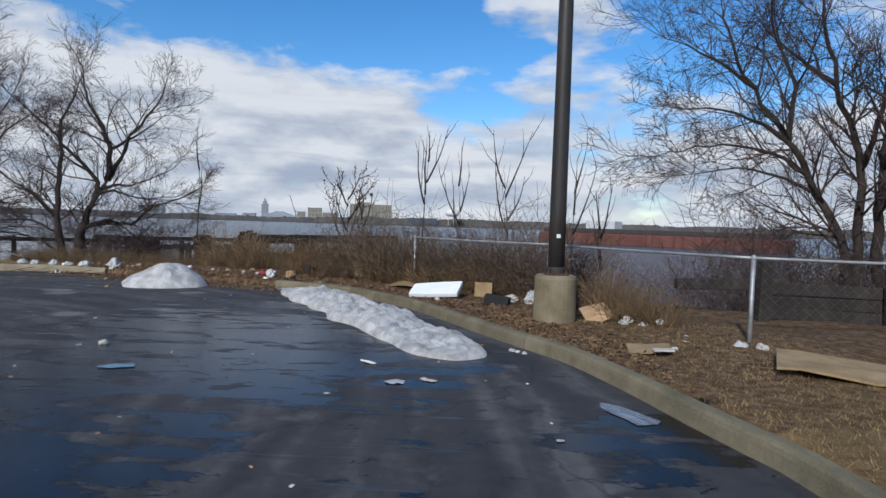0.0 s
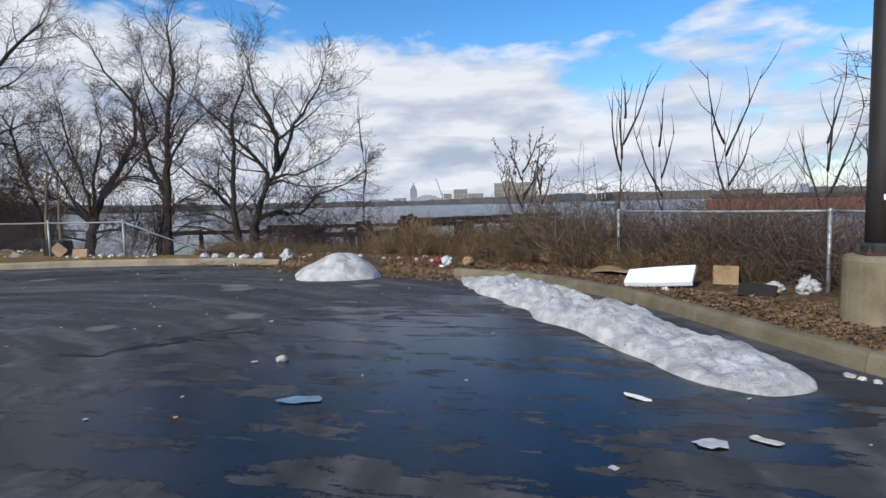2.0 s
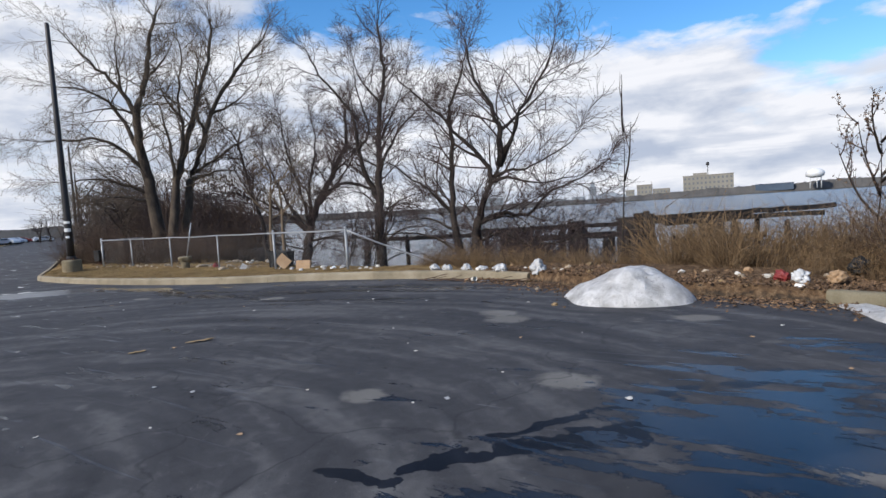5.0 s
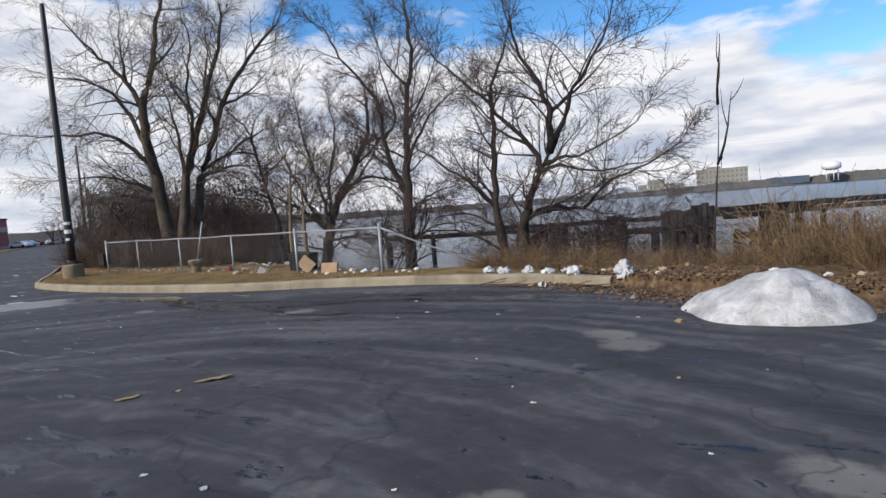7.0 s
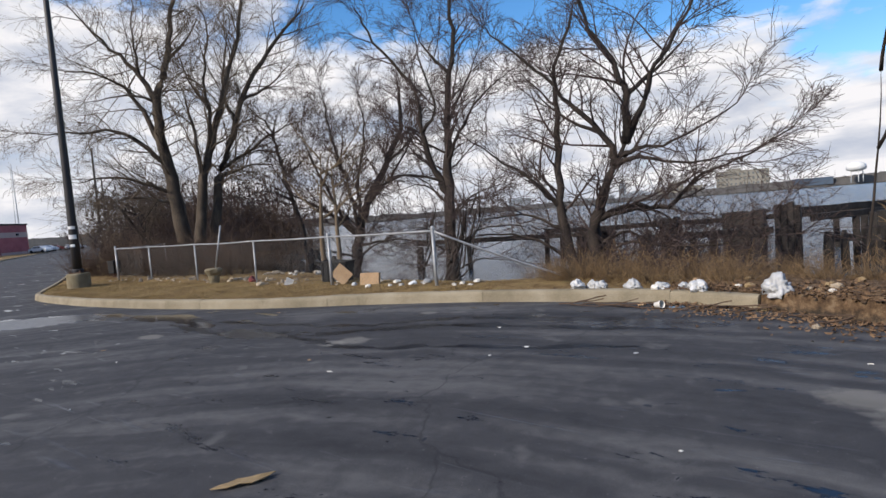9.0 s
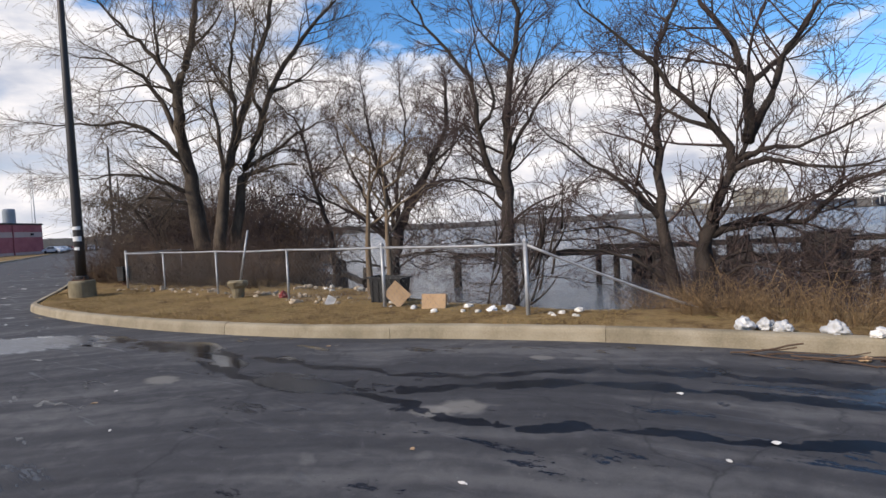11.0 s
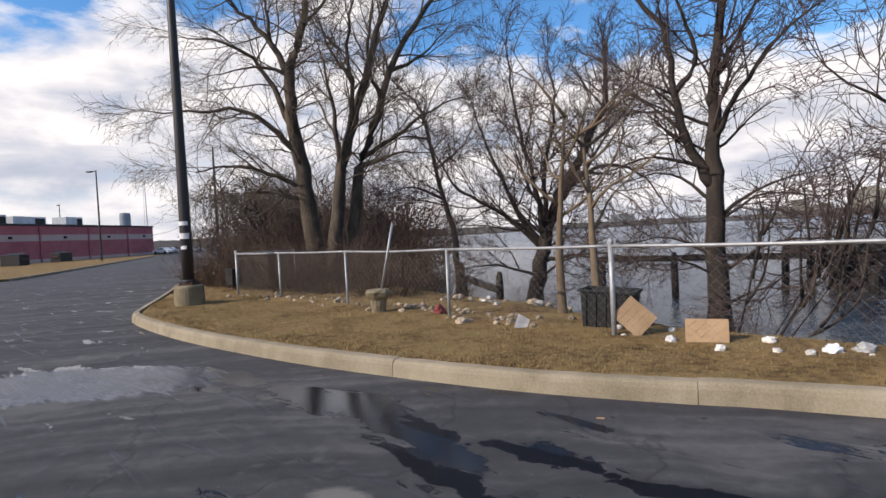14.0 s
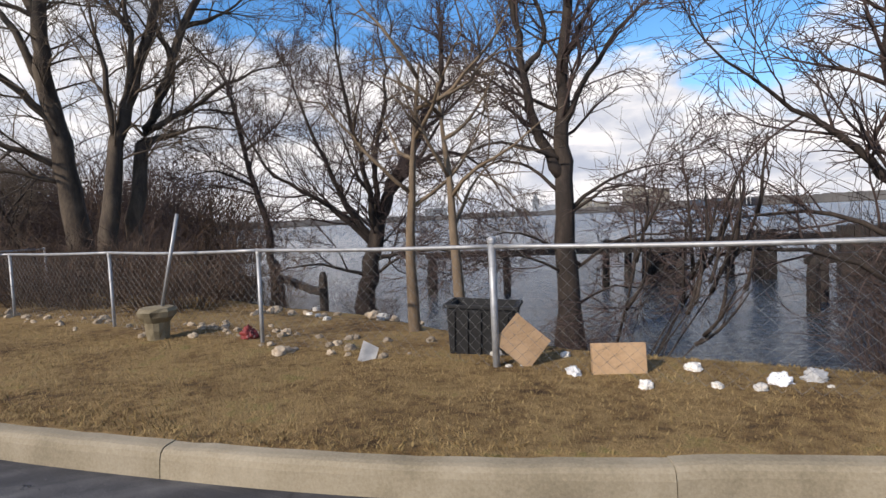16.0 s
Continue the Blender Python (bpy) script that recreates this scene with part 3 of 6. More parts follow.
tagged(part("water", ([(-3000, 5, LEVEL), (3000, 5, LEVEL), (3000, 3000, LEVEL), (-3000, 3000, LEVEL)], [(0, 1, 2, 3)]), WATER), "calm grey-brown river reflecting the cloudy sky", "river", kind="structure")


KERB_PROFILE = [(0.0, -0.12), (0.0, 0.0), (0.012, 0.115), (0.022, 0.150), (0.045, 0.172), (0.075, TOP), (0.150, TOP + 0.003), (0.160, TOP - 0.006), (0.165, -0.12)]


def kerb(name, pts, first, label, mat):
    """A run of cast kerb lengths with open joints."""
    base = thing(name, Matrix(), label, "kerb", kind="structure")
    rng = random.Random(len(pts))
    line = smooth_line(pts, 0.15)
    i = 0
    length = first
    while i < len(line) - 2:
        j = min(len(line) - 1, i + max(2, round(length / 0.15)))
        run = line[i:j + 1]
        verts, faces = [], []
        jig, lift = rng.uniform(-0.008, 0.008), rng.uniform(-0.005, 0.006)
        for k, p in enumerate(run):
            d = (run[min(k + 1, len(run) - 1)] - run[max(k - 1, 0)]).normalized()
            nrm = Vector((-d.y, d.x, 0))
            q = p.copy()
            if k == 0:
                q += d * 0.003
            if k == len(run) - 1:
                q -= d * 0.003
            for o, z in KERB_PROFILE:
                chip = 0.008 * noise.noise((q.x * 5, q.y * 5, z * 9)) if z > 0.1 else 0
                r = q + nrm * (o + jig + chip)
                verts.append((r.x, r.y, z + (lift + chip * 0.6 if z > 0.05 else 0)))
        n = len(KERB_PROFILE)
        for k in range(len(run) - 1):
            for c in range(n - 1):
                a = k * n + c
                faces.append((a, a + n, a + n + 1, a + 1))
        faces += [tuple(range(n)), tuple(range((len(run) - 1) * n, len(run) * n))[::-1]]
        part("kerb_stone", (verts, faces), mat, base)
        i, length = j, 2.98
    return base


kerb("kerb_north", [p for p in ROAD_EDGE if p[0] > -60], 1.2, "weathered tan concrete kerb with open joints", KERB)
kerb("kerb_east", [p for p in LOT_EDGE if p[1] > -9], 2.2, "darker tan concrete kerb edging the lot", KERB_DARK)


# ---- trees ----
def branch_points(rng, p, d, length, n, wander, lift):
    pts, step = [p.copy()], length / n
    d = d.normalized()
    for i in range(n):
        d = (d + Vector((rng.uniform(-1, 1), rng.uniform(-1, 1), rng.uniform(-1, 1))) * wander + Vector((0, 0, lift))).normalized()
        p = p + d * step
        pts.append(p.copy())
    return pts


def side_way(rng, d, angle):
    u = d.cross(Vector((0.2, 0.3, 0.9)))
    if u.length < 0.1:
        u = d.cross(Vector((1, 0, 0)))
    u.normalize()
    u.rotate(Matrix.Rotation(rng.uniform(0, 2 * math.pi), 3, d))
    return (d * math.cos(angle) + u * math.sin(angle)).normalized()


def grow(rng, out, p, d, length, r, level, last, kids, lift, wander, spread, thin=0.62, start=0.25):
    """Grows one branch and its offspring; out gathers (level, points, radii)."""
    n = (9, 7, 5, 3, 2, 2)[level]
    pts = branch_points(rng, p, d, length, n, wander[level], lift[level])
    tip = (0.14, 0.16, 0.25, 0.35, 0.5, 0.6)[level]
    radii = [r * (1 - (1 - tip) * i / n) for i in range(n + 1)]
    out.append((level, pts, radii))
    if level == last:
        return
    count = kids[level]
    for k in range(count):
        u = start + (1 - start) * (k + rng.random()) / count
        f = u * n
        i = min(int(f), n - 1)
        q = pts[i].lerp(pts[i + 1], f - i)
        way = side_way(rng, (pts[i + 1] - pts[i]).normalized(), radians(rng.uniform(*spread[level])))
        rr = max((0.028, 0.012, 0.0062, 0.0042, 0.004)[level], radii[i] * (rng.uniform(0.26, 0.50) if level == 0 else rng.uniform(0.36, 0.6)))
        ll = length * rng.uniform(0.38, 0.66) * (1.18 - 0.5 * u)
        grow(rng, out, q, way, ll, rr, level + 1, last, kids, lift, wander, spread, thin, 0.18)


def tree(at, stems, label, seed, kids=(7, 7, 6, 5, 3), last=4, lift=(0.04, 0.035, 0.0, -0.02, -0.03), wander=(0.12, 0.23, 0.30, 0.34, 0.34), spread=((35, 72), (30, 70), (30, 75), (30, 75), (20, 60)), bark=None, twig=None, group="bare riverbank trees", start=0.3, name="tree", limbs=()):
    """stems: (direction, length, radius, offset). limbs: extra (height share, direction, length, radius) on the first stem."""
    rng = random.Random(seed)
    base = thing(name, pose(*at), label, "tree", group)
    crown = ([], [])
    for s, (d, length, r, off) in enumerate(stems):
        out = []
        grow(rng, out, Vector(off), Vector(d), length, r, 0, last, kids, lift, wander, spread, start=start)
        if s == 0:
            first = out[0]
            for share, way, ll, rr in limbs:
                i = min(int(share * 9), 8)
                grow(rng, out, first[1][i].lerp(first[1][i + 1], share * 9 - i), Vector(way), ll, rr, 1, last, kids, (0, lift[1] * 0.4, 0.02, 0.02, 0.0), wander, spread)
        for level, pts, radii in out:
            if level == 0:
                if pts[0].z < 0.3:
                    pts = [pts[0] - Vector((0, 0, 0.6))] + pts
                    radii = [radii[0] * 1.35] + [radii[0] * 1.12] + radii[1:]
                tr = ([], [])
                tube(tr, pts, radii, 10)
                part("trunk", tr, bark or BARK, base, smooth=True)
            elif level == 1:
                lb = ([], [])
                tube(lb, pts, radii, 7)
                part("limb", lb, bark or BARK, base, smooth=True)
            else:
                tube(crown, pts, radii, (0, 0, 5, 3, 3, 3)[level])
    part("crown", crown, twig or TWIG, base, smooth=True)
    return base


def shaped_tree(at, face, limbs, label, seed, twigs=(8, 5, 2), reach=1.15, bark=None, twig=None, rate=2.9, droop=0.0, roots=1):
    """A tree from its main limbs. face turns the plane in which they are laid out. limbs: ((out, height) of the foot,
    radius, lean towards the back, bends), where bends are (degrees from upright, length); each starts on the nearest earlier limb."""
    rng = random.Random(seed)
    base = thing("tree", pose(*at, 0, 0, face), label, "tree", "bare riverbank trees")
    crown, grown = ([], []), []
    for k, ((u, z), radius, lean, bends) in enumerate(limbs):
        p = Vector((u, 0, z))
        if k >= roots:
            p = min((q for line in grown for q in line), key=lambda q: (q.x - u) ** 2 + (q.z - z) ** 2).copy()
        knots = [p.copy()]
        for angle, length in bends:
            a = radians(angle)
            p = p + Vector((math.sin(a), lean + rng.uniform(-0.1, 0.1), math.cos(a))) * length
            knots.append(p.copy())
        # rounded bends with a little crookedness
        K = [2 * knots[0] - knots[1]] + knots + [2 * knots[-1] - knots[-2]]
        pts = []
        for i in range(1, len(K) - 2):
            a, b, c, d = K[i - 1:i + 3]
            for f in (0.0, 0.25, 0.5, 0.75):
                pts.append(0.5 * (2 * b + (c - a) * f + (2 * a - 5 * b + 4 * c - d) * f * f + (3 * b - a - 3 * c + d) * f ** 3))
        pts.append(knots[-1])
        size = sum(b[1] for b in bends)
        pts = [pts[0]] + [q + Vector((rng.uniform(-1, 1), rng.uniform(-1, 1), rng.uniform(-1, 1))) * 0.012 * min(size, 5) for q in pts[1:]]
        n = len(pts) - 1
        radii = [radius * (1 if k < roots else 0.86) * (1 - 0.84 * (i / n) ** 0.7) for i in range(n + 1)]
        if k < roots:
            pts = [pts[0] - Vector((0, 0, 0.7))] + pts
            radii = [radius * 1.5, radius * 1.2] + radii[1:]
            n += 1
        grown.append(pts)
        body = ([], [])
        tube(body, pts, radii, 10 if k < roots else 7)
        part("trunk" if k < roots else "limb", body, bark or BARK, base, smooth=True)
        out = []
        count = max(5, round(size * rate))
        for c in range(count + 3):
            f = (0.30 if k < roots else 0.16) + ((0.84 if k >= roots else 0.70) * (c + rng.random()) / count if c < count else 0.97)
            f = min(f, 0.995) * n
            i = min(int(f), n - 1)
            q = pts[i].lerp(pts[i + 1], f - i)
            d = (pts[i + 1] - pts[i]).normalized()
            way = side_way(rng, d, radians(rng.uniform(30, 70) if c < count else rng.uniform(8, 32)))
            way = (way + Vector((0, 0, 0.18 - droop))).normalized()
            r = max(0.009, min(radii[i] * rng.uniform(0.3, 0.5), 0.032))
            grow(rng, out, q, way, reach * rng.uniform(0.7, 1.9) * (1.15 - 0.35 * f / n), r, 2, 4, (0, 0) + twigs, (0, 0, 0.03 - droop * 0.4, 0.02 - droop * 0.4, -droop * 0.3), (0.1, 0.2, 0.22, 0.22, 0.24), ((0, 0), (0, 0), (25, 60), (25, 60), (20, 55)))
        for level, line, rr in out:
            tube(crown, line, [q * (1.0, 1.0, 1.1, 1.3, 1.4)[level] for q in rr], (0, 0, 4, 3, 3)[level])
    part("crown", crown, twig or TWIG, base, smooth=True)
    return base


shaped_tree((-7.5, 17.6, 0), 16, [
    ((0.05, -0.6), 0.27, 0.0, [(3, 1.4), (16, 1.1), (25, 1.1)]),
    ((-0.33, -0.6), 0.17, 0.05, [(-8, 1.6), (-6, 1.0), (0, 1.8), (2, 1.2), (23, 1.3)]),
    ((0.91, 2.83), 0.15, 0.1, [(4, 1.1), (-19, 0.9), (-27, 1.3), (-10, 1.0)]),
    ((0.71, 2.42), 0.13, -0.1, [(-12, 0.6), (-39, 1.2), (-39, 1.2), (-48, 1.3)]),
    ((0.91, 2.83), 0.12, 0.1, [(25, 1.2), (24, 0.9), (33, 1.2), (20, 0.9)]),
    ((0.86, 2.63), 0.09, -0.15, [(75, 0.5), (86, 0.7), (63, 1.5)]),
    ((0.74, 2.42), 0.09, -0.25, [(74, 0.6), (108, 0.8), (88, 1.4)]),
    ((-0.54, 1.39), 0.09, -0.1, [(-39, 0.9), (-55, 0.9), (-51, 1.4)]),
    ((0.30, 0.95), 0.11, -0.1, [(72, 0.8), (92, 0.9), (47, 0.8), (70, 0.9), (62, 1.2)]),
    ((0.22, 1.2), 0.08, -0.3, [(78, 0.7), (92, 0.6), (122, 0.7)]),
    ((0.26, 0.6), 0.07, 0.2, [(64, 0.7), (108, 0.7), (130, 0.8)]),
    ((0.9, 4.0), 0.08, 0.5, [(50, 1.1), (40, 1.1)]),
    ((0.0, 3.0), 0.07, 0.4, [(-60, 1.1), (-40, 1.2)]),
    ((-0.4, 0.2), 0.06, -0.2, [(-60, 1.2), (-85, 1.3), (-110, 0.9)]),
    ((-0.4, 0.8), 0.06, 0.2, [(-70, 1.2), (-95, 1.4)]),
    ((0.2, 0.2), 0.06, -0.3, [(66, 1.0), (95, 1.4), (80, 1.2)]),
], "bare dark gnarled shore tree with low arching limbs", 11, roots=2)
shaped_tree((-12.95, 19.5, 0), 27, [
    ((0.0, -0.9), 0.25, 0.0, [(1, 2.3), (0, 1.4), (4, 1.4), (6, 1.4), (8, 1.8), (-6, 1.8)]),
    ((-0.02, 2.23), 0.16, -0.05, [(-26, 1.2), (-10, 1.0), (-9, 1.5), (-36, 2.0), (-25, 1.2)]),
    ((-0.6, 4.22), 0.09, 0.1, [(30, 1.0), (-18, 1.4), (-7, 1.4)]),
    ((0.08, 1.58), 0.07, -0.2, [(50, 1.0), (76, 1.4)]),
    ((0.1, 3.0), 0.09, -0.1, [(29, 1.4), (42, 1.2), (56, 0.9)]),
    ((-0.02, 2.5), 0.07, -0.2, [(-72, 1.3), (-105, 1.2)]),
    ((0.19, 4.57), 0.08, 0.1, [(31, 1.3), (22, 1.6)]),
    ((0.25, 6.0), 0.07, 0.3, [(-38, 1.3), (-20, 1.4)]),
    ((0.1, 3.6), 0.06, 0.5, [(-60, 1.2), (-50, 1.2)]),
    ((0.0, 1.9), 0.06, 0.4, [(-50, 1.1), (-95, 1.2)]),
    ((0.05, 1.3), 0.05, -0.4, [(60, 1.1), (104, 1.2)]),
    ((0.0, 0.2), 0.05, -0.3, [(55, 1.2), (90, 1.2), (110, 0.8)]),
    ((0.0, 0.6), 0.05, 0.2, [(-60, 1.3), (-95, 1.3)]),
    ((0.0, -0.1), 0.045, 0.3, [(70, 1.0), (100, 1.2)]),
    ((0.0, 0.0), 0.045, -0.4, [(-66, 1.1), (-100, 1.3)]),
], "tall bare dark tree standing in shallow water", 23)
shaped_tree((-18.6, 20.7, 0), 38, [
    ((0.05, -1.2), 0.32, 0.0, [(4, 1.0), (12, 1.4), (20, 1.3), (32, 1.5), (23, 1.6), (5, 1.4)]),
    ((0.30, 0.8), 0.14, -0.1, [(-30, 1.2), (-24, 1.7), (-19, 1.8)]),
    ((0.40, 1.2), 0.12, 0.1, [(2, 2.0), (11, 1.9), (-4, 1.6)]),
    ((0.36, 1.2), 0.11, -0.2, [(-10, 2.1), (-12, 1.9), (-4, 1.4)]),
    ((0.25, 0.8), 0.12, -0.1, [(-45, 1.6), (-58, 1.4), (-30, 1.6)]),
    ((1.01, 2.62), 0.09, -0.1, [(67, 1.2), (113, 1.2), (150, 0.9)]),
    ((0.30, 0.5), 0.09, -0.2, [(80, 1.2), (96, 2.4)]),
    ((0.8, 2.2), 0.09, 0.3, [(42, 1.6), (30, 1.6), (12, 1.2)]),
    ((0.6, 1.8), 0.08, 0.4, [(-30, 1.4), (-14, 1.8)]),
    ((1.6, 3.8), 0.08, -0.2, [(50, 1.3), (34, 1.4)]),
    ((0.1, 0.2), 0.07, -0.2, [(-70, 1.3), (-95, 1.4)]),
    ((0.15, 0.2), 0.06, -0.3, [(62, 1.2), (100, 1.4)]),
], "thick multi-stemmed bare tree with a dense crown", 37, twigs=(9, 6, 2), rate=3.2)
shaped_tree((-25.8, 17.8, 0), 59, [
    ((0.30, 0.0), 0.40, 0.0, [(-6, 1.6), (-6, 2.4), (-8, 1.9), (2, 1.7), (18, 1.6), (10, 1.7), (14, 1.6)]),
    ((-0.33, 7.3), 0.17, 0.1, [(-27, 1.6), (-43, 1.6), (-40, 1.8)]),
    ((-0.35, 4.33), 0.16, 0.0, [(-43, 1.3), (-60, 1.1), (-92, 1.3), (-90, 1.4)]),
    ((-0.33, 5.4), 0.16, 0.1, [(-23, 2.0), (-43, 1.5), (-78, 1.6)]),
    ((-0.23, 3.48), 0.14, 0.0, [(-66, 1.2), (-76, 1.3), (-100, 1.2)]),
    ((-0.38, 7.09), 0.10, 0.2, [(-72, 1.1), (-98, 1.6)]),
    ((-0.1, 2.6), 0.12, 0.1, [(-72, 1.4), (-96, 1.2)]),
    ((0.1, 9.0), 0.10, 0.2, [(40, 1.5), (24, 1.6)]),
    ((-0.9, 8.4), 0.09, 0.0, [(-4, 1.6), (6, 1.6)]),
], "large bare tree with arching pale sunlit limbs", 53, reach=1.6, bark=BARK_WARM, twig=TWIG_WARM, rate=2.3, droop=0.12)
shaped_tree((-24.2, 17.7, 0), 57, [
    ((-0.1, 0.0), 0.30, 0.0, [(3, 1.4), (9, 2.5), (18, 1.9), (17, 2.1), (19, 2.2), (8, 1.8)]),
    ((0.45, 0.0), 0.28, 0.1, [(5, 1.3), (9, 2.5), (22, 2.0), (19, 2.2), (36, 2.7), (40, 1.6)]),
    ((0.28, 3.73), 0.13, -0.1, [(-5, 2.2), (-10, 1.4)]),
    ((0.52, 4.54), 0.13, -0.1, [(10, 1.9), (-4, 1.6), (9, 1.8), (-8, 1.4)]),
    ((1.2, 4.43), 0.12, -0.2, [(63, 1.2), (56, 1.5), (70, 1.4)]),
    ((0.81, 3.52), 0.10, -0.3, [(71, 1.3), (91, 1.2)]),
    ((1.6, 6.4), 0.11, 0.2, [(-12, 1.6), (8, 2.0), (16, 1.4)]),
    ((1.9, 7.4), 0.10, 0.2, [(60, 1.5), (44, 1.8)]),
    ((0.9, 6.5), 0.09, 0.3, [(-30, 1.5), (-12, 1.8)]),
], "large forked bare tree with pale limbs", 59, reach=1.5, bark=BARK_WARM, twig=TWIG_WARM, rate=2.3, roots=2)
shaped_tree((-23.3, 21.9, 0), 47, [
    ((0.45, -0.6), 0.15, 0.0, [(-4, 2.2), (-14, 1.2), (-11, 2.2), (-14, 1.2), (-43, 1.2)]),
    ((0.0, 2.9), 0.07, -0.1, [(-66, 1.2), (-102, 1.1)]),
    ((-0.47, 4.74), 0.07, 0.1, [(-84, 1.0), (-120, 1.4)]),
    ((-0.3, 4.0), 0.07, 0.1, [(50, 1.4), (30, 1.2)]),
], "small crooked bare tree over the water", 71)
shaped_tree((14.6, 10.6, 0), -32, [
    ((0.55, -0.6), 0.16, 0.0, [(0, 1.4), (-14, 0.7), (-23, 1.7), (-30, 1.3), (-31, 1.6), (-21, 1.7)]),
    ((0.67, -0.6), 0.14, 0.1, [(0, 2.0), (-1, 1.8), (-14, 1.6), (-12, 1.8), (-4, 1.4)]),
    ((1.07, -0.6), 0.15, 0.0, [(0, 2.0), (-1, 1.7), (9, 1.8), (4, 2.0), (-6, 1.4)]),
    ((-0.32, 3.07), 0.07, -0.1, [(-56, 1.1), (-84, 1.2), (-100, 1.3)]),
    ((-0.88, 4.01), 0.08, 0.1, [(-55, 1.4), (-80, 1.4)]),
    ((-0.7, 3.86), 0.09, 0.1, [(2, 1.3), (-17, 1.6), (-8, 1.2)]),
    ((0.64, 3.05), 0.09, -0.1, [(14, 1.4), (1, 1.7), (-6, 1.4)]),
    ((0.2, 5.0), 0.08, 0.2, [(-46, 1.4), (-36, 1.5)]),
    ((1.3, 4.6), 0.08, 0.2, [(44, 1.6), (30, 1.6)]),
    ((-0.1, 2.7), 0.06, -0.2, [(-66, 1.4), (-96, 1.4)]),
    ((-1.5, 5.2), 0.07, 0.0, [(-50, 1.4), (-60, 1.3)]),
], "spreading bare tree behind a chain-link fence", 67, twigs=(9, 5, 2), reach=1.3, rate=3.6, roots=3)
tree((-13.54, 14.62, -0.15), [((-0.05, 0.0, 1), 3.5, 0.088, (0, 0, 0))], "slender pale-barked bare tree", 41, kids=(6, 5, 4, 4, 2), last=3, bark=BARK_LIGHT, twig=TWIG_WARM, start=0.45)
tree((-12.85, 14.45, -0.12), [((0.05, 0.0, 1), 3.3, 0.082, (0, 0, 0))], "slender pale-barked bare tree", 43, kids=(6, 5, 4, 4, 2), last=3, bark=BARK_LIGHT, twig=TWIG_WARM, start=0.45)
DROOP = dict(lift=(0.0, -0.04, -0.10, -0.10, -0.1), twig=TWIG_WARM)
tree((-38.5, 25.5, 0.1), [((0.5, -0.3, 1), 5.5, 0.16, (0, 0, 0)), ((-0.6, -0.2, 0.8), 5.5, 0.15, (0, 0, 0)), ((0.1, -0.8, 0.7), 5.0, 0.13, (0, 0, 0))], "low tangled bare tree with drooping twigs", 73, kids=(9, 8, 6, 5, 2), **DROOP)
tree((-29.6, 19.0, 0.1), [((-0.5, -0.3, 1), 4.2, 0.14, (0, 0, 0)), ((-0.9, 0.2, 0.9), 4.4, 0.09, (0, 0, 0)), ((0.3, -0.6, 0.8), 3.6, 0.08, (0, 0, 0))], "low tangled bare tree with drooping twigs", 77, kids=(8, 7, 6, 5, 2), **DROOP)
tree((-48, 30.0, 0.1), [((0.3, -0.3, 1), 6.5, 0.18, (0, 0, 0)), ((-0.6, -0.2, 0.8), 6.0, 0.15, (0, 0, 0))], "low tangled bare tree with drooping twigs", 79, kids=(9, 8, 6, 4, 2), last=3, **DROOP)


def sapling(at, height, lean, label, seed, leafy=False, girth=0.026, kids=(4, 2, 2, 2, 1)):
    base = tree(at, [(lean, height * (0.73 if not leafy else 0.70), girth, (0, 0, 0))], label, seed, kids=kids if not leafy else (7, 4, 3, 2, 1), last=2 if not leafy else 3, lift=(0.02, 0.16, 0.12, 0.05, 0), wander=(0.05, 0.10, 0.14, 0.2, 0.2), spread=((16, 36), (20, 40), (20, 45), (20, 50), (20, 50)) if not leafy else ((35, 62), (25, 55), (20, 50), (20, 50), (20, 50)), start=0.5 if not leafy else 0.3, name="sapling", group="bare saplings along the bank", twig=TWIG)
    if leafy:
        rng = random.Random(seed + 1)
        verts, faces = [], []
        crown = [c for c in base.children if c.name.startswith("crown")][0]
        spots = [v.co for v in crown.data.vertices]
        for k in range(1100):
            leaf_card(verts, faces, rng, spots[rng.randrange(len(spots))], rng.uniform(0.03, 0.065))
        part("foliage", (verts, faces), LEAF, base, "withered brown leaves")["kind"] = "stuff"
    return base


def leaf_card(verts, faces, rng, p, size, flat=0.0):
    """A small folded leaf of two bent quads."""
    a = Vector((rng.gauss(0, 1), rng.gauss(0, 1), rng.gauss(0, 1) * (1 - flat))).normalized()
    b = a.cross(Vector((rng.gauss(0, 0.3), rng.gauss(0, 0.3), 1))).normalized()
    c = a.cross(b) * 0.25
    i = len(verts)
    p = Vector(p)
    for q in (p, p + a * size * 0.5 + b * size * 0.35 + c * size, p + a * size, p + a * size * 0.5 - b * size * 0.35 + c * size):
        verts.append(tuple(q))
    faces += [(i, i + 1, i + 2), (i, i + 2, i + 3)]


sapling((-2.2, 15.33, -0.25), 4.7, (0.10, 0.0, 1), "thin bare sapling leaning over the water", 101, girth=0.03, kids=(2, 2, 1, 1, 1))
sapling((2.65, 15.1, -0.2), 3.9, (0.02, 0, 1), "sapling keeping a few withered leaves", 103, True)
sapling((5.24, 12.8, 0.1), 4.6, (-0.02, 0, 1), "tall bare sapling with upswept twigs", 105)
sapling((6.4, 14.0, -0.8), 5.0, (0.0, 0, 1), "tall bare sapling with upswept twigs", 107)
sapling((7.74, 13.1, -0.7), 5.3, (0.0, 0, 1), "tall bare sapling with upswept twigs", 109)
sapling((9.3, 12.3, -0.9), 5.0, (0.05, 0, 1), "tall bare sapling with upswept twigs", 113)
sapling((9.9, 12.0, -0.9), 3.9, (0.10, 0, 1), "bare sapling with few twigs", 127)
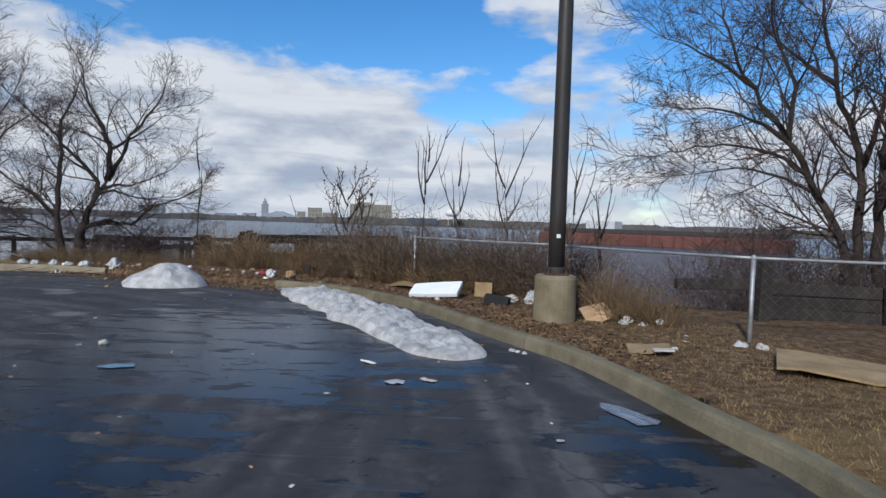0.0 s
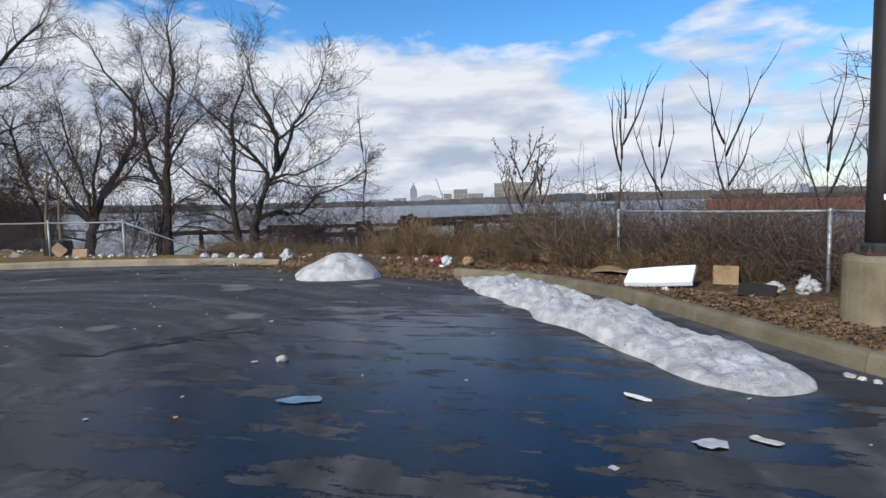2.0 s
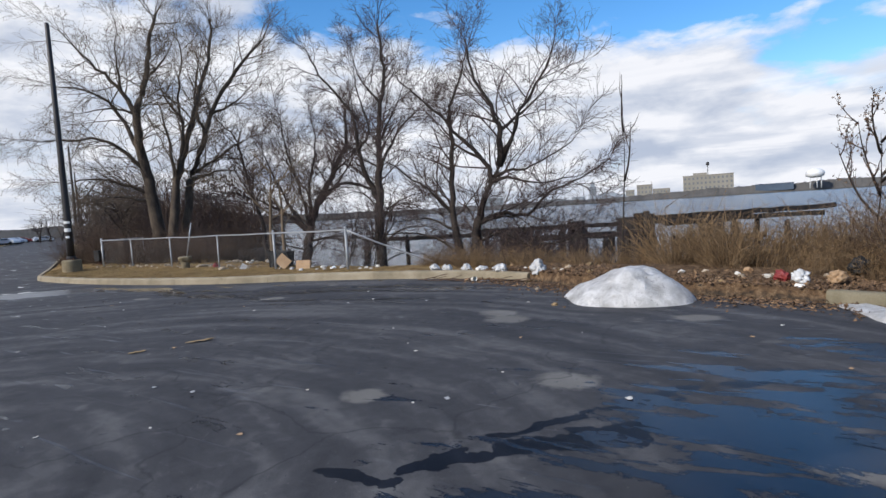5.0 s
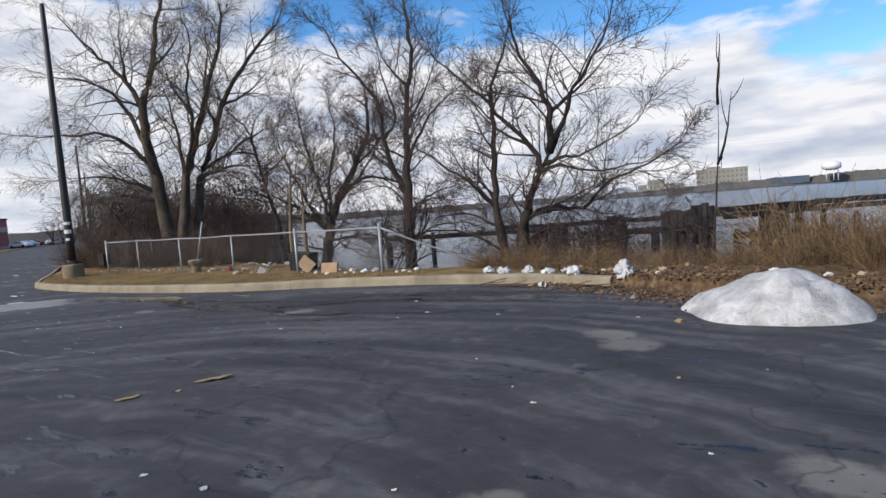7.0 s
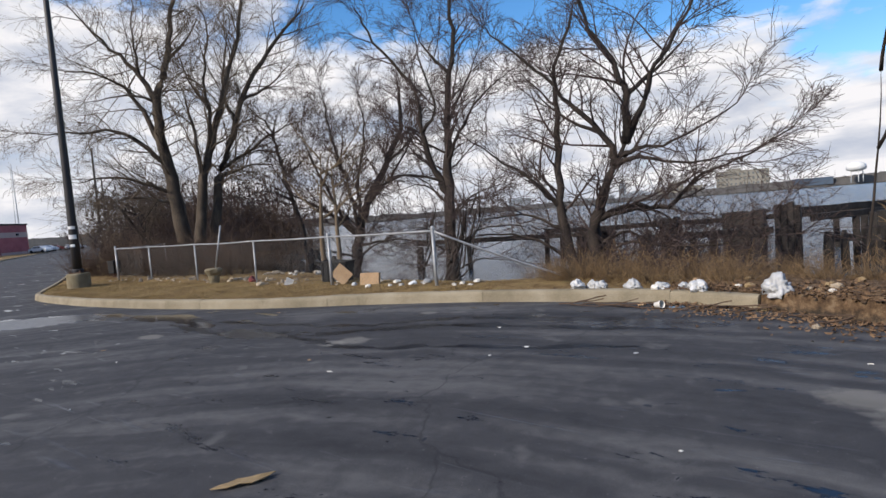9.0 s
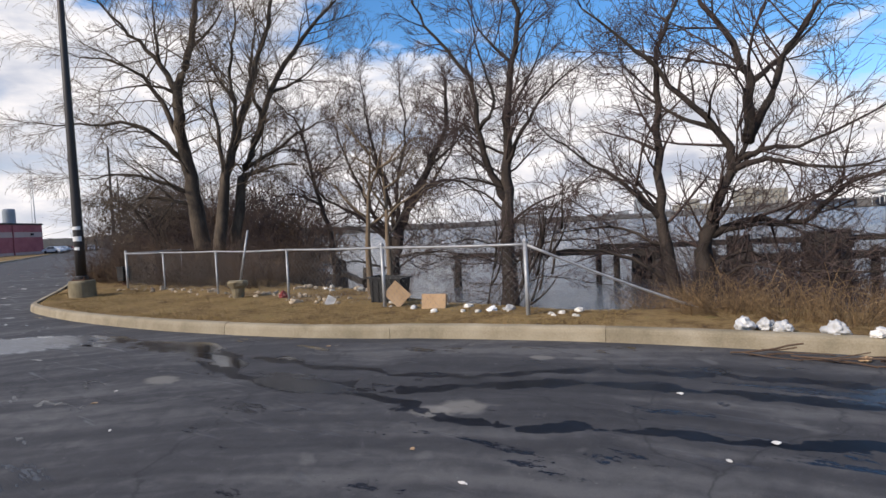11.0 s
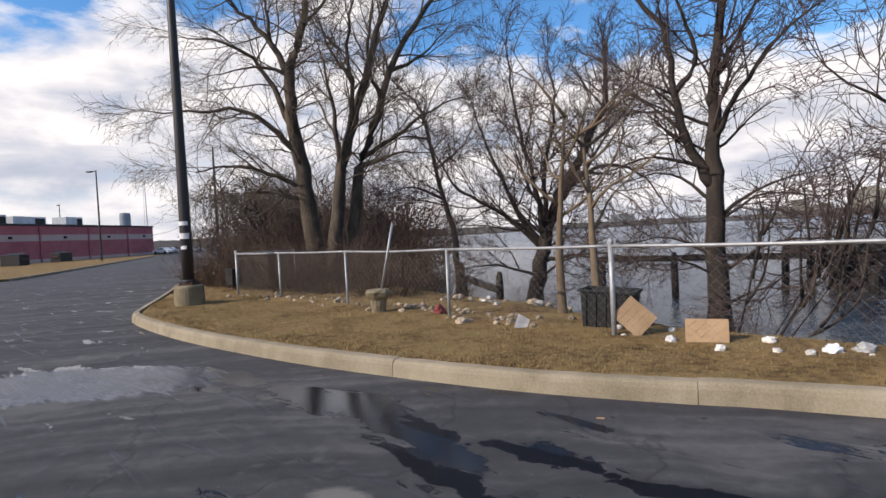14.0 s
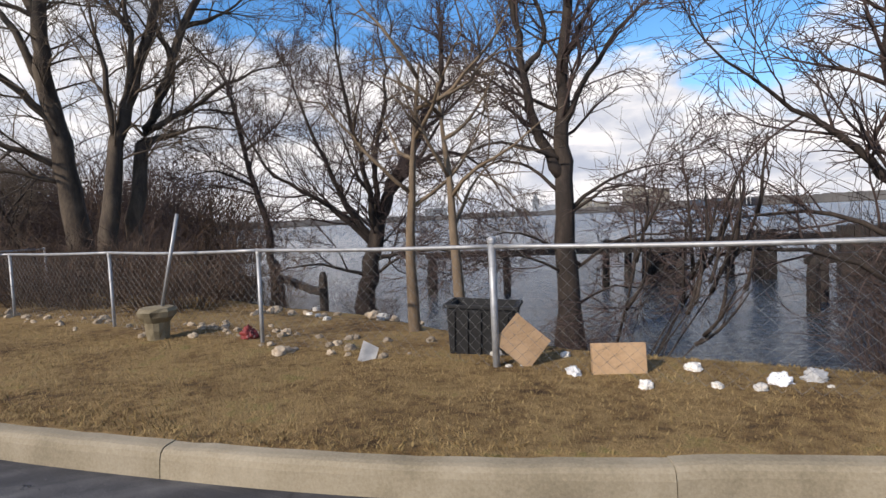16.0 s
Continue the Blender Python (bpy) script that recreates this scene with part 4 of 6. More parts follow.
sapling((3.4, 14.4, 0.0), 2.8, (0.05, 0, 1), "bare sapling with few twigs", 131)
sapling((-11.55, 15.9, -0.9), 3.2, (0.30, 0, 1), "leaning bare sapling by the water", 137)
sapling((-11.2, 16.0, -0.9), 3.4, (0.50, 0.1, 1), "leaning bare sapling by the water", 139)
for k, (lean, tall) in enumerate(((0.75, 3.2), (0.38, 3.8), (0.95, 2.6), (0.6, 3.9))):
    sapling((-11.35 + 0.07 * k, 15.85 + 0.06 * (k % 3), -0.9), tall, (lean, 0.15 * (k % 2), 1), "leaning bare sapling by the water", 151 + k, girth=0.015)



# ---- brush and dead grass ----
def bush(label, seed, height, width, stems, mat, kids=3, name="bush", group="dead brush along the bank"):
    rng = random.Random(seed)
    out = ([], [])
    for k in range(stems):
        a, rr = rng.uniform(0, 2 * math.pi), width * 0.35 * math.sqrt(rng.random())
        p = Vector((rr * math.cos(a), rr * math.sin(a), -0.1))
        d = Vector((math.cos(a) * rng.uniform(0, 0.7), math.sin(a) * rng.uniform(0, 0.7), 1))
        ln = height * rng.uniform(0.6, 1.25)
        pts = branch_points(rng, p, d, ln, 4, 0.24, -0.2 * rng.random() ** 2)
        r = rng.uniform(0.004, 0.010)
        tube(out, pts, [r * (1 - 0.15 * i) for i in range(5)], 3)
        for c in range(kids):
            i = rng.randrange(1, 5)
            w = side_way(rng, (pts[i] - pts[i - 1]).normalized(), radians(rng.uniform(25, 75)))
            q = branch_points(rng, pts[i], w, ln * rng.uniform(0.2, 0.5), 2, 0.25, 0.0)
            tube(out, q, [r * 0.65, r * 0.5, r * 0.35], 3)
    base = thing(name, Matrix(), label, "bush", group)
    part("foliage", out, mat, base)["kind"] = "stuff"
    return base


def scatter(model, spots, seed):
    rng = random.Random(seed)
    for i, (x, y, z, s) in enumerate(spots):
        m = pose(x, y, z, 0, 0, rng.uniform(0, 360)) @ Matrix.Diagonal((s, s, s * rng.uniform(0.85, 1.15), 1))
        if i == 0:
            model.matrix_basis = m
        else:
            c = copy_thing(model, Matrix())
            c.matrix_basis = m


rng = random.Random(5)
dense = bush("dense leafless brown brush behind the fence", 201, 1.5, 1.5, 120, BRUSH)
spots = [(x + rng.uniform(-0.5, 0.5), y, land_height(x, y) - 0.05, rng.uniform(0.6, 0.95)) for x in np.arange(-29, -17.3, 1.1) for y in (14.9 + rng.uniform(0, 0.4), 16.2 + rng.uniform(0, 0.6))]
spots += [(x, sample(ROAD_EDGE, x) + 6 + rng.uniform(0, 4), 0.1, rng.uniform(1.2, 2.2)) for x in np.arange(-72, -29, 1.9)]
spots += [(x, sample(ROAD_EDGE, x) + 10 + rng.uniform(0, 4), 0.1, rng.uniform(1.6, 2.8)) for x in np.arange(-90, -30, 2.6)]
spots += [(x + rng.uniform(-0.3, 0.3), sample([(2.2, 13.9), (4, 12.3), (6, 10.9), (8, 9.5), (10, 6.6)], x) + rng.uniform(-0.1, 0.5), 0.05, rng.uniform(0.6, 1.0)) for x in np.arange(2.4, 9.4, 0.45)]
scatter(dense, spots, 7)
open_brush = bush("sparse grey-brown brush of thin stems", 203, 1.35, 1.3, 52, TWIG_WARM, 4)
spots = [(x + rng.uniform(-0.3, 0.3), y, land_height(x, y) - 0.05, rng.uniform(0.85, 1.4)) for x in np.arange(3.6, 9.6, 0.75) for y in (sample([(3.6, 12.2), (6, 10.6), (8, 9.6), (9.6, 8.0)], x) + rng.uniform(0.2, 0.5), sample([(3.6, 13.2), (6, 11.8), (8, 10.6), (9.6, 9.2)], x) + rng.uniform(0.2, 0.5))]
scatter(open_brush, spots, 9)
straw = bush("tall dry straw-coloured weeds", 205, 1.05, 1.15, 150, STRAW, 2, group="dry weeds on the bank")
spots = [(x + rng.uniform(-0.3, 0.3), y, land_height(x, y) - 0.05, s) for x in np.arange(-0.6, 4.4, 0.55) for y, s in ((13.0 + rng.uniform(-0.4, 0.3), rng.uniform(0.45, 0.9)), (14.2 + rng.uniform(-0.4, 0.4), rng.uniform(0.7, 1.25)))]
spots += [(x, 14.0 + rng.uniform(-0.3, 0.5), 0.05, rng.uniform(0.35, 0.62)) for x in np.arange(-6.8, -0.6, 0.6)]
spots += [(9.0, 6.7, 0.12, 0.75), (9.5, 6.3, 0.12, 0.65), (9.2, 7.3, 0.12, 0.7), (-6.4, 14.2, 0.0, 0.7)]
spots += [(x, 12.45 + rng.uniform(-0.3, 0.3), 0.1, rng.uniform(0.3, 0.5)) for x in np.arange(1.6, 4.2, 0.5)]
spots += [(x + rng.uniform(-0.2, 0.2), sample([(4.0, 11.9), (6, 10.2), (8, 9.2)], x) + rng.uniform(-0.1, 0.4), 0.08, rng.uniform(0.5, 0.95)) for x in np.arange(4.2, 7.4, 0.38)]
spots += [(-7.9, 15.6, -0.3, 0.55), (-7.1, 15.4, -0.2, 0.6), (-6.2, 15.3, -0.2, 0.5), (-5.2, 15.3, -0.2, 0.5), (-4.0, 15.2, -0.15, 0.55), (-2.9, 15.1, -0.1, 0.5), (-1.6, 14.9, -0.1, 0.6)]
scatter(straw, spots, 11)
tangle = bush("dark tangle of dead branches under the shore tree", 207, 1.8, 2.4, 130, TWIG, 5)
scatter(tangle, [(-8.0, 17.6, -0.9, 0.75), (-14.4, 18.2, -1.1, 0.45), (-12.7, 19.2, -1.2, 0.5), (-18.2, 20.4, -1.1, 0.6), (-6.6, 17.6, -0.7, 1.1), (-5.4, 18.0, -1.0, 1.2), (-4.4, 18.6, -1.2, 1.05), (-6.9, 19.2, -1.0, 1.4), (-20.0, 19.6, -1.2, 0.6), (-22.0, 17.6, -0.4, 0.7), (-25.5, 18.6, -0.1, 1.05), (-27.5, 20.5, 0.0, 1.4), (-29.5, 18.6, 0.1, 1.35), (-32.5, 19.2, 0.1, 1.5), (-33.5, 24.5, 0.0, 2.6), (-36, 27, 0.0, 3.2), (-40, 24, 0.1, 3.0), (-43, 28, 0.1, 3.2), (13.0, 9.4, -0.6, 0.9), (15.5, 9.8, -0.6, 1.0), (12.4, 10.4, -0.8, 1.2), (14.0, 11.6, -0.9, 1.5), (17.0, 10.6, -0.8, 1.6), (16.2, 12.6, -0.9, 1.7)], 13)


def blades(name, label, area, count, height, mat, seed, lean=0.9):
    """Single upright blades over area(rng) -> (x, y)."""
    rng = random.Random(seed)
    verts, faces = [], []
    for k in range(count):
        x, y = area(rng)
        z = land_height(x, y) - 0.01
        h, a, w = height * rng.uniform(0.5, 1.4), rng.uniform(0, 2 * math.pi), rng.uniform(0.003, 0.007)
        dx, dy = math.cos(a), math.sin(a)
        t = rng.uniform(0.2, lean) * h
        b = rng.uniform(0, 2 * math.pi)
        i = len(verts)
        verts += [(x - dx * w, y - dy * w, z), (x + dx * w, y + dy * w, z), (x + math.cos(b) * t, y + math.sin(b) * t, z + h * 0.8)]
        faces.append((i, i + 1, i + 2))
    return tagged(part(name, (verts, faces), mat), label, "grass", kind="stuff")


def strip_area(x0, x1, d0, d1):
    def pick(rng):
        while True:
            x = rng.uniform(x0, x1)
            y = sample(EDGE, x) + rng.uniform(d0, d1) ** 1.0
            if edge_distance(x, y)[0] > 0.18:
                return x, y
    return pick


blades("lawn_grass", "short dead tan grass on the verge", strip_area(-24, -7.5, 0.2, 2.9), 52000, 0.036, BLADE, 301)

def east_area(r):
    while True:
        x, y = r.uniform(6.8, 12.5), r.uniform(0.2, 7.5)
        if 0.2 < edge_distance(x, y)[0] < 3.6:
            return x, y


blades("lawn_grass", "short dead tan grass on the verge", east_area, 13000, 0.05, BLADE, 303)


def leaf_litter(name, label, pick, count, seed, size=(0.03, 0.09)):
    rng = random.Random(seed)
    verts, faces = [], []
    for k in range(count):
        x, y, z = pick(rng)
        leaf_card(verts, faces, rng, (x, y, z + rng.uniform(0.004, 0.03)), rng.uniform(*size), 0.75)
    return tagged(part(name, (verts, faces), LEAF), label, "leaf litter", kind="stuff")


def litter_gap(r):
    x = r.uniform(-4.6, 2.6)
    y = sample(EDGE, x) + r.gauss(0.15, 0.45)
    return x, y, (land_height(x, y) if edge_distance(x, y)[0] > 0.08 else 0.0)


def litter_kerb(r):
    x = r.uniform(2.2, 8.6)
    y = sample([(2.2, 11.4), (4.6, 9.9), (6.75, 6.9), (8.6, 3.4)], x) + r.gauss(0.5, 0.7)
    return (x, y, land_height(x, y)) if edge_distance(x, y)[0] > 0.2 else litter_kerb(r)


leaf_litter("leaf_litter", "brown fallen leaves drifted over the broken edge", litter_gap, 5200, 311)
leaf_litter("leaf_litter", "brown fallen leaves and scraps behind the kerb", litter_kerb, 5200, 313)


# ---- lamp posts ----
def lamp_post(at, height, r0, r1, turn, label, bands, foot=0.76):
    base = thing("lamp_post", pose(*at, 0, 0, turn), label, "lamp post", "lamp posts of the lot")
    part("concrete_base", lathe([(0.335, -0.2), (0.335, 0.0), (0.33, foot - 0.06), (0.315, foot - 0.015), (0.29, foot)], 28, 0.006, 3), CONCRETE, base, "stained round concrete footing")
    bm = bmesh.new()
    box(bm, (0.36, 0.36, 0.03), (0, 0, foot + 0.015), bevel=0.006)
    part("base_plate", bm, STEEL_RUST, base, "rusted steel base plate")
    for sx in (-1, 1):
        for sy in (-1, 1):
            part("bolt", lathe([(0.022, 0.03), (0.022, 0.055), (0.012, 0.058), (0.012, 0.09)], 6), STEEL_RUST, base).location = (sx * 0.14, sy * 0.14, foot)
    part("collar", lathe([(r0 + 0.035, foot + 0.03), (r0 + 0.035, foot + 0.10), (r0 + 0.01, foot + 0.13)], 20), BRONZE, base)
    part("pole", lathe([(r0, foot + 0.03), (r0 * 0.9 + r1 * 0.1, 1.8), (r0 * 0.5 + r1 * 0.5, height * 0.5), (r1, height), (r1 * 0.6, height + 0.05)], 20), BRONZE, base, smooth=True)
    for z, h, w in bands:
        rr = r0 + (r1 - r0) * (z / height) + 0.012
        verts, faces = [], []
        for k in range(9):
            a = radians(180 + turn * 0 + w * (k / 8 - 0.5))
            for zz in (z, z + h):
                verts.append((rr * math.cos(a), rr * math.sin(a), zz))
        faces = [(2 * k, 2 * k + 2, 2 * k + 3, 2 * k + 1) for k in range(8)]
        part("sticker", (verts, faces), STICKER, base, "torn white sticker")
    return base


lamp_post((7.86, 6.36, TOP - 0.03), 9.2, 0.135, 0.10, 90, "tall dark bronze lamp post on a round concrete footing", ((1.35, 0.06, 25),))
post_b = lamp_post((-22.1, 12.15, TOP - 0.16), 9.4, 0.135, 0.075, 130, "tall dark bronze lamp post with white stickers", ((1.42, 0.08, 60), (1.66, 0.13, 120), (1.97, 0.09, 110)), 0.59)
for x, y in ((-54.6, 27.3), (-77.6, 38.2), (-101, 49.2), (-124, 60.2)):
    copy_thing(post_b, pose(x, y, 0.02, 0, 0, 130))


# ---- chain-link fences ----
def pipe(name, a, b, r, mat, parent, sides=10, sag=0.0, label=""):
    a, b = Vector(a), Vector(b)
    n = 8 if sag else 1
    pts = [a.lerp(b, i / n) + Vector((0, 0, -sag * math.sin(math.pi * i / n))) for i in range(n + 1)]
    out = ([], [])
    tube(out, pts, [r] * (n + 1), sides)
    return part(name, out, mat, parent, label, smooth=True)


def chain_link(a, b, z0, z1, parent, pitch=0.062, a1=None, b1=None, seed=1):
    """Interlocked zigzag wires between two posts; a1 and b1 are the top heights at either end."""
    a, b = Vector(a), Vector(b)
    length = (b - a).length
    d = (b - a) / length
    nrm = Vector((-d.y, d.x, 0))
    a1, b1 = a1 or z1, b1 or z1
    out = ([], [])
    n = int(length / pitch)
    for i in range(n):
        u0 = (i + 0.5) * pitch
        pts = []
        top = a1 + (b1 - a1) * u0 / length
        rows = max(2, int((top - z0) / (pitch * 0.92)))
        for k in range(rows + 1):
            side = 1 if (k + i) % 2 else -1
            u = u0 + (0.5 * pitch) * side
            bulge = 0.03 * noise.noise((u * 0.8 + seed, k * 0.12, 4.0))
            pts.append(a + d * u + nrm * (0.004 * side + bulge) + Vector((0, 0, z0 + (top - z0) * k / rows)))
        tube(out, pts, [0.0017] * len(pts), 3)
    ob = part("chain_mesh", out, WIRE, parent, "slack galvanised chain-link wire")
    ob["kind"] = "stuff"
    return ob


def fence_post(at, h, r, parent, lean=(0, 0)):
    x, y, z = at
    body = pipe("post", (x, y, z - 0.35), (x + lean[0], y + lean[1], z + h), r, GALV, parent)
    cap = part("post_cap", lathe([(r * 1.18, -0.03), (r * 1.18, 0.0), (r * 0.95, 0.02), (r * 0.4, 0.035)], 12), GALV, body)
    cap.location = (x + lean[0], y + lean[1], z + h)
    return body


def fence_north():
    posts = [(-23.41, 13.95), (-21.11, 13.93), (-18.07, 13.71), (-15.02, 13.51), (-11.98, 13.30), (-8.92, 13.16)]
    ground, top = 0.13, 1.235
    f = thing("chain_link_fence", Matrix(), "low galvanised chain-link fence with a fallen end rail", "fence", "chain-link fences")
    for i, (x, y) in enumerate(posts):
        end = i in (0, 4, 5)
        fence_post((x, y, ground), top - ground + (0.06 if end else -0.03), 0.034 if end else 0.024, f, (0.02 if i == 3 else 0, 0))
    for (a, b), k in zip(zip(posts, posts[1:]), range(9)):
        pipe("top_rail", (*a, top), (*b, top), 0.021, GALV, f, sag=0.012 + 0.01 * (k == 2))
        chain_link((*a, 0), (*b, 0), ground + 0.02, top - 0.03, f, seed=k)
    pipe("fallen_rail", (*posts[5], top), (-6.75, 14.45, 0.16), 0.021, GALV, f, sag=0.03, label="bent top rail slumped to the ground")
    chain_link((*posts[5], 0), (-7.0, 14.25, 0), 0.12, 1.2, f, a1=1.18, b1=0.25, seed=8)
    pipe("top_rail", (*posts[0], top), (-23.9, 16.0, top), 0.021, GALV, f)
    fence_post((-23.9, 16.0, 0.1), 1.14, 0.026, f)
    chain_link((*posts[0], 0), (-23.9, 16.0, 0), 0.12, 1.2, f, seed=12)


def fence_east():
    posts = [(5.25, 10.9), (8.07, 8.47), (10.34, 5.11), (13.3, 4.75), (16.3, 4.4)]
    f = thing("chain_link_fence", Matrix(), "galvanised chain-link fence overgrown with brush", "fence", "chain-link fences")
    for x, y in posts:
        fence_post((x, y, 0.14), 1.2, 0.030, f)
    for k, (a, b) in enumerate(zip(posts, posts[1:])):
        pipe("top_rail", (*a, 1.33), (*b, 1.33), 0.022, GALV, f, sag=0.01)
        chain_link((*a, 0), (*b, 0), 0.16, 1.3, f, pitch=0.075, seed=20 + k)


fence_north()
fence_east()

footing = thing("uprooted_fence_post", pose(-16.46, 13.22, TOP - 0.05, 0, 0, 20), "uprooted fence post stuck in its concrete footing", "fence post")
part("concrete_footing", lathe([(0.11, -0.02), (0.125, 0.06), (0.14, 0.16), (0.155, 0.26), (0.215, 0.33), (0.23, 0.40), (0.20, 0.44), (0.08, 0.45)], 14, 0.07, 5), CONCRETE, footing, "broken flared concrete lump")
pipe("pipe", (0.03, 0.02, 0.3), (0.36, 0.0, 1.58), 0.022, GALV, footing)


# ---- snow ----
def snow_ridge():
    spine = [(2.1, 10.75, 0.12, 0.04), (2.8, 9.95, 0.42, 0.16), (3.6, 8.85, 0.55, 0.26), (4.4, 7.6, 0.60, 0.30), (5.05, 6.55, 0.62, 0.30), (5.6, 5.65, 0.60, 0.30), (6.0, 4.95, 0.58, 0.27), (6.22, 4.55, 0.56, 0.24), (6.38, 4.25, 0.52, 0.20), (6.46, 4.10, 0.46, 0.16)]
    line = smooth_line([(a, b) for a, b, c, d in spine], 0.05)
    n, m = len(line), 40
    verts, faces = [], []
    for i, p in enumerate(line):
        u = i / (n - 1) * (len(spine) - 1)
        k = min(int(u), len(spine) - 2)
        w = spine[k][2] + (spine[k + 1][2] - spine[k][2]) * (u - k)
        h = spine[k][3] + (spine[k + 1][3] - spine[k][3]) * (u - k)
        cap = math.sqrt(max(0.0, 1 - max(0.0, (u - len(spine) + 1.55) / 0.55) ** 2))
        w, h = w * (0.2 + 0.8 * cap), h * cap
        d = (line[min(i + 1, n - 1)] - line[max(i - 1, 0)]).normalized()
        nrm = Vector((-d.y, d.x, 0))
        wl = w * (1 + 0.35 * noise.noise((i * 0.045, 2.0, 0)) + 0.12 * w * noise.noise((i * 0.2, 5.0, 0)) / max(w, 0.01))
        wr = w * (1 + 0.35 * noise.noise((i * 0.06, 9.0, 0)))
        for j in range(m + 1):
            s = -1 + 2 * j / m
            q = p + nrm * (s * (wl if s > 0 else wr))
            lump = 0.4 + 0.8 * noise.noise((q.x * 1.7, q.y * 1.7, 0.5)) + 0.75 * noise.noise((q.x * 4, q.y * 4, 1.5)) + 0.6 * noise.noise((q.x * 9, q.y * 9, 2.5)) + 0.3 * noise.noise((q.x * 21, q.y * 21, 3.5))
            z = 0.86 * h * (max(0.0, 1 - s * s) ** 0.42) * (0.72 + 0.42 * lump)
            verts.append((q.x, q.y, z - 0.012))
    for i in range(n - 1):
        for j in range(m):
            a = i * (m + 1) + j
            faces.append((a, a + m + 1, a + m + 2, a + 1))
    ob = part("snow_ridge", (verts, faces), SNOW, smooth=True)
    tagged(ob, "melting ploughed ridge of dirty old snow", "snow", "old snow heaps")


def snow_mound():
    verts, faces = [], []
    rings, sides = 26, 72
    for i in range(rings + 1):
        r = i / rings
        for k in range(sides):
            a = 2 * math.pi * k / sides
            rim = 1 + 0.16 * noise.noise((math.cos(a) * 1.5, math.sin(a) * 1.5, 6))
            x, y = -0.72 + 1.08 * r * rim * math.cos(a), 10.75 + 0.78 * r * rim * math.sin(a)
            lump = noise.noise((x * 2.4, y * 2.4, 3)) * 0.5 + noise.noise((x * 7, y * 7, 4)) * 0.22
            z = 0.45 * (1 - r ** 2.4) ** 0.8 * (1 + 0.35 * lump) * (0.86 + 0.30 * smoothstep(-0.55, 0.1, x + 0.72) - 0.22 * smoothstep(0.3, 1.1, x + 0.72))
            verts.append((x, y, max(z, 0) - 0.012))
    for i in range(rings):
        for k in range(sides):
            a, b = i * sides + k, i * sides + (k + 1) % sides
            faces.append((a, a + sides, b + sides, b))
    ob = part("snow_mound", (verts, faces), SNOW, smooth=True)
    tagged(ob, "rounded melting mound of old snow", "snow", "old snow heaps")


snow_ridge()
snow_mound()


def flat_scrap(name, at, size, turn, mat, label, category, seed, lift=0.01, group="", rag=0.18, thick=0.004, tilt=(0, 0)):
    """A ragged, slightly curled sheet with thickness."""
    rng = random.Random(seed)
    n, sides = 4, 14
    top = [(0, 0, lift + thick)]
    for i in range(1, n + 1):
        for k in range(sides):
            a = 2 * math.pi * k / sides
            sq = 1 / max(abs(math.cos(a)), abs(math.sin(a)))
            r = i / n * (0.55 * sq + 0.45) * (1 + rag * rng.uniform(-1, 1) * (i == n))
            curl = lift * (1 + 1.2 * noise.noise((r * 2 + seed, a, 1.0)) * i / n)
            top.append((0.5 * size[0] * r * math.cos(a), 0.5 * size[1] * r * math.sin(a), max(0.002, curl) + thick))
    verts = top + [(x, y, z - thick) for x, y, z in top]
    faces, m = [], len(top)
    for k in range(sides):
        faces.append((0, 1 + k, 1 + (k + 1) % sides))
        faces.append((m, m + 1 + (k + 1) % sides, m + 1 + k))
    for i in range(n - 1):
        for k in range(sides):
            a, b = 1 + i * sides + k, 1 + i * sides + (k + 1) % sides
            faces.append((a, a + sides, b + sides, b))
            faces.append((m + b, m + b + sides, m + a + sides, m + a))
    o = 1 + (n - 1) * sides
    for k in range(sides):
        a, b = o + k, o + (k + 1) % sides
        faces.append((a, m + a, m + b, b))
    ob = part(name, (verts, faces), mat)
    ob.matrix_world = pose(*at, tilt[0], tilt[1], turn)
    return tagged(ob, label, category, group)


def crumpled(name, at, size, mat, label, category, seed, group="", peak=0.0):
    """A slumped bag or wad: a ball, creased by ridged noise and flattened below."""
    bm = bmesh.new()
    bmesh.ops.create_icosphere(bm, subdivisions=4, radius=0.5)
    for v in bm.verts:
        p = v.co.normalized()
        cre = 1 - abs(noise.noise(p * 2.1 + Vector((seed, 0, 0)))) * 1.5
        cre2 = 1 - 1.6 * abs(noise.noise(p * 4.6 + Vector((0, seed, 0))))
        r = 0.5 * (0.42 + 0.40 * cre + 0.28 * cre2 + 0.35 * noise.noise(p * 1.3 + Vector((0, 0, seed * 1.7))))
        v.co = p * r
        if p.z > 0.6 and peak:
            v.co.z += peak * (p.z - 0.6)
        v.co = Vector((v.co.x * size[0], v.co.y * size[1], max(v.co.z, -0.28) * size[2]))
    low = min(v.co.z for v in bm.verts)
    for v in bm.verts:
        v.co.z -= low + 0.01
    ob = part(name, bm, mat, smooth=True)
    ob.matrix_world = pose(*at, 0, 0, seed * 47 % 360)
    return tagged(ob, label, category, group)


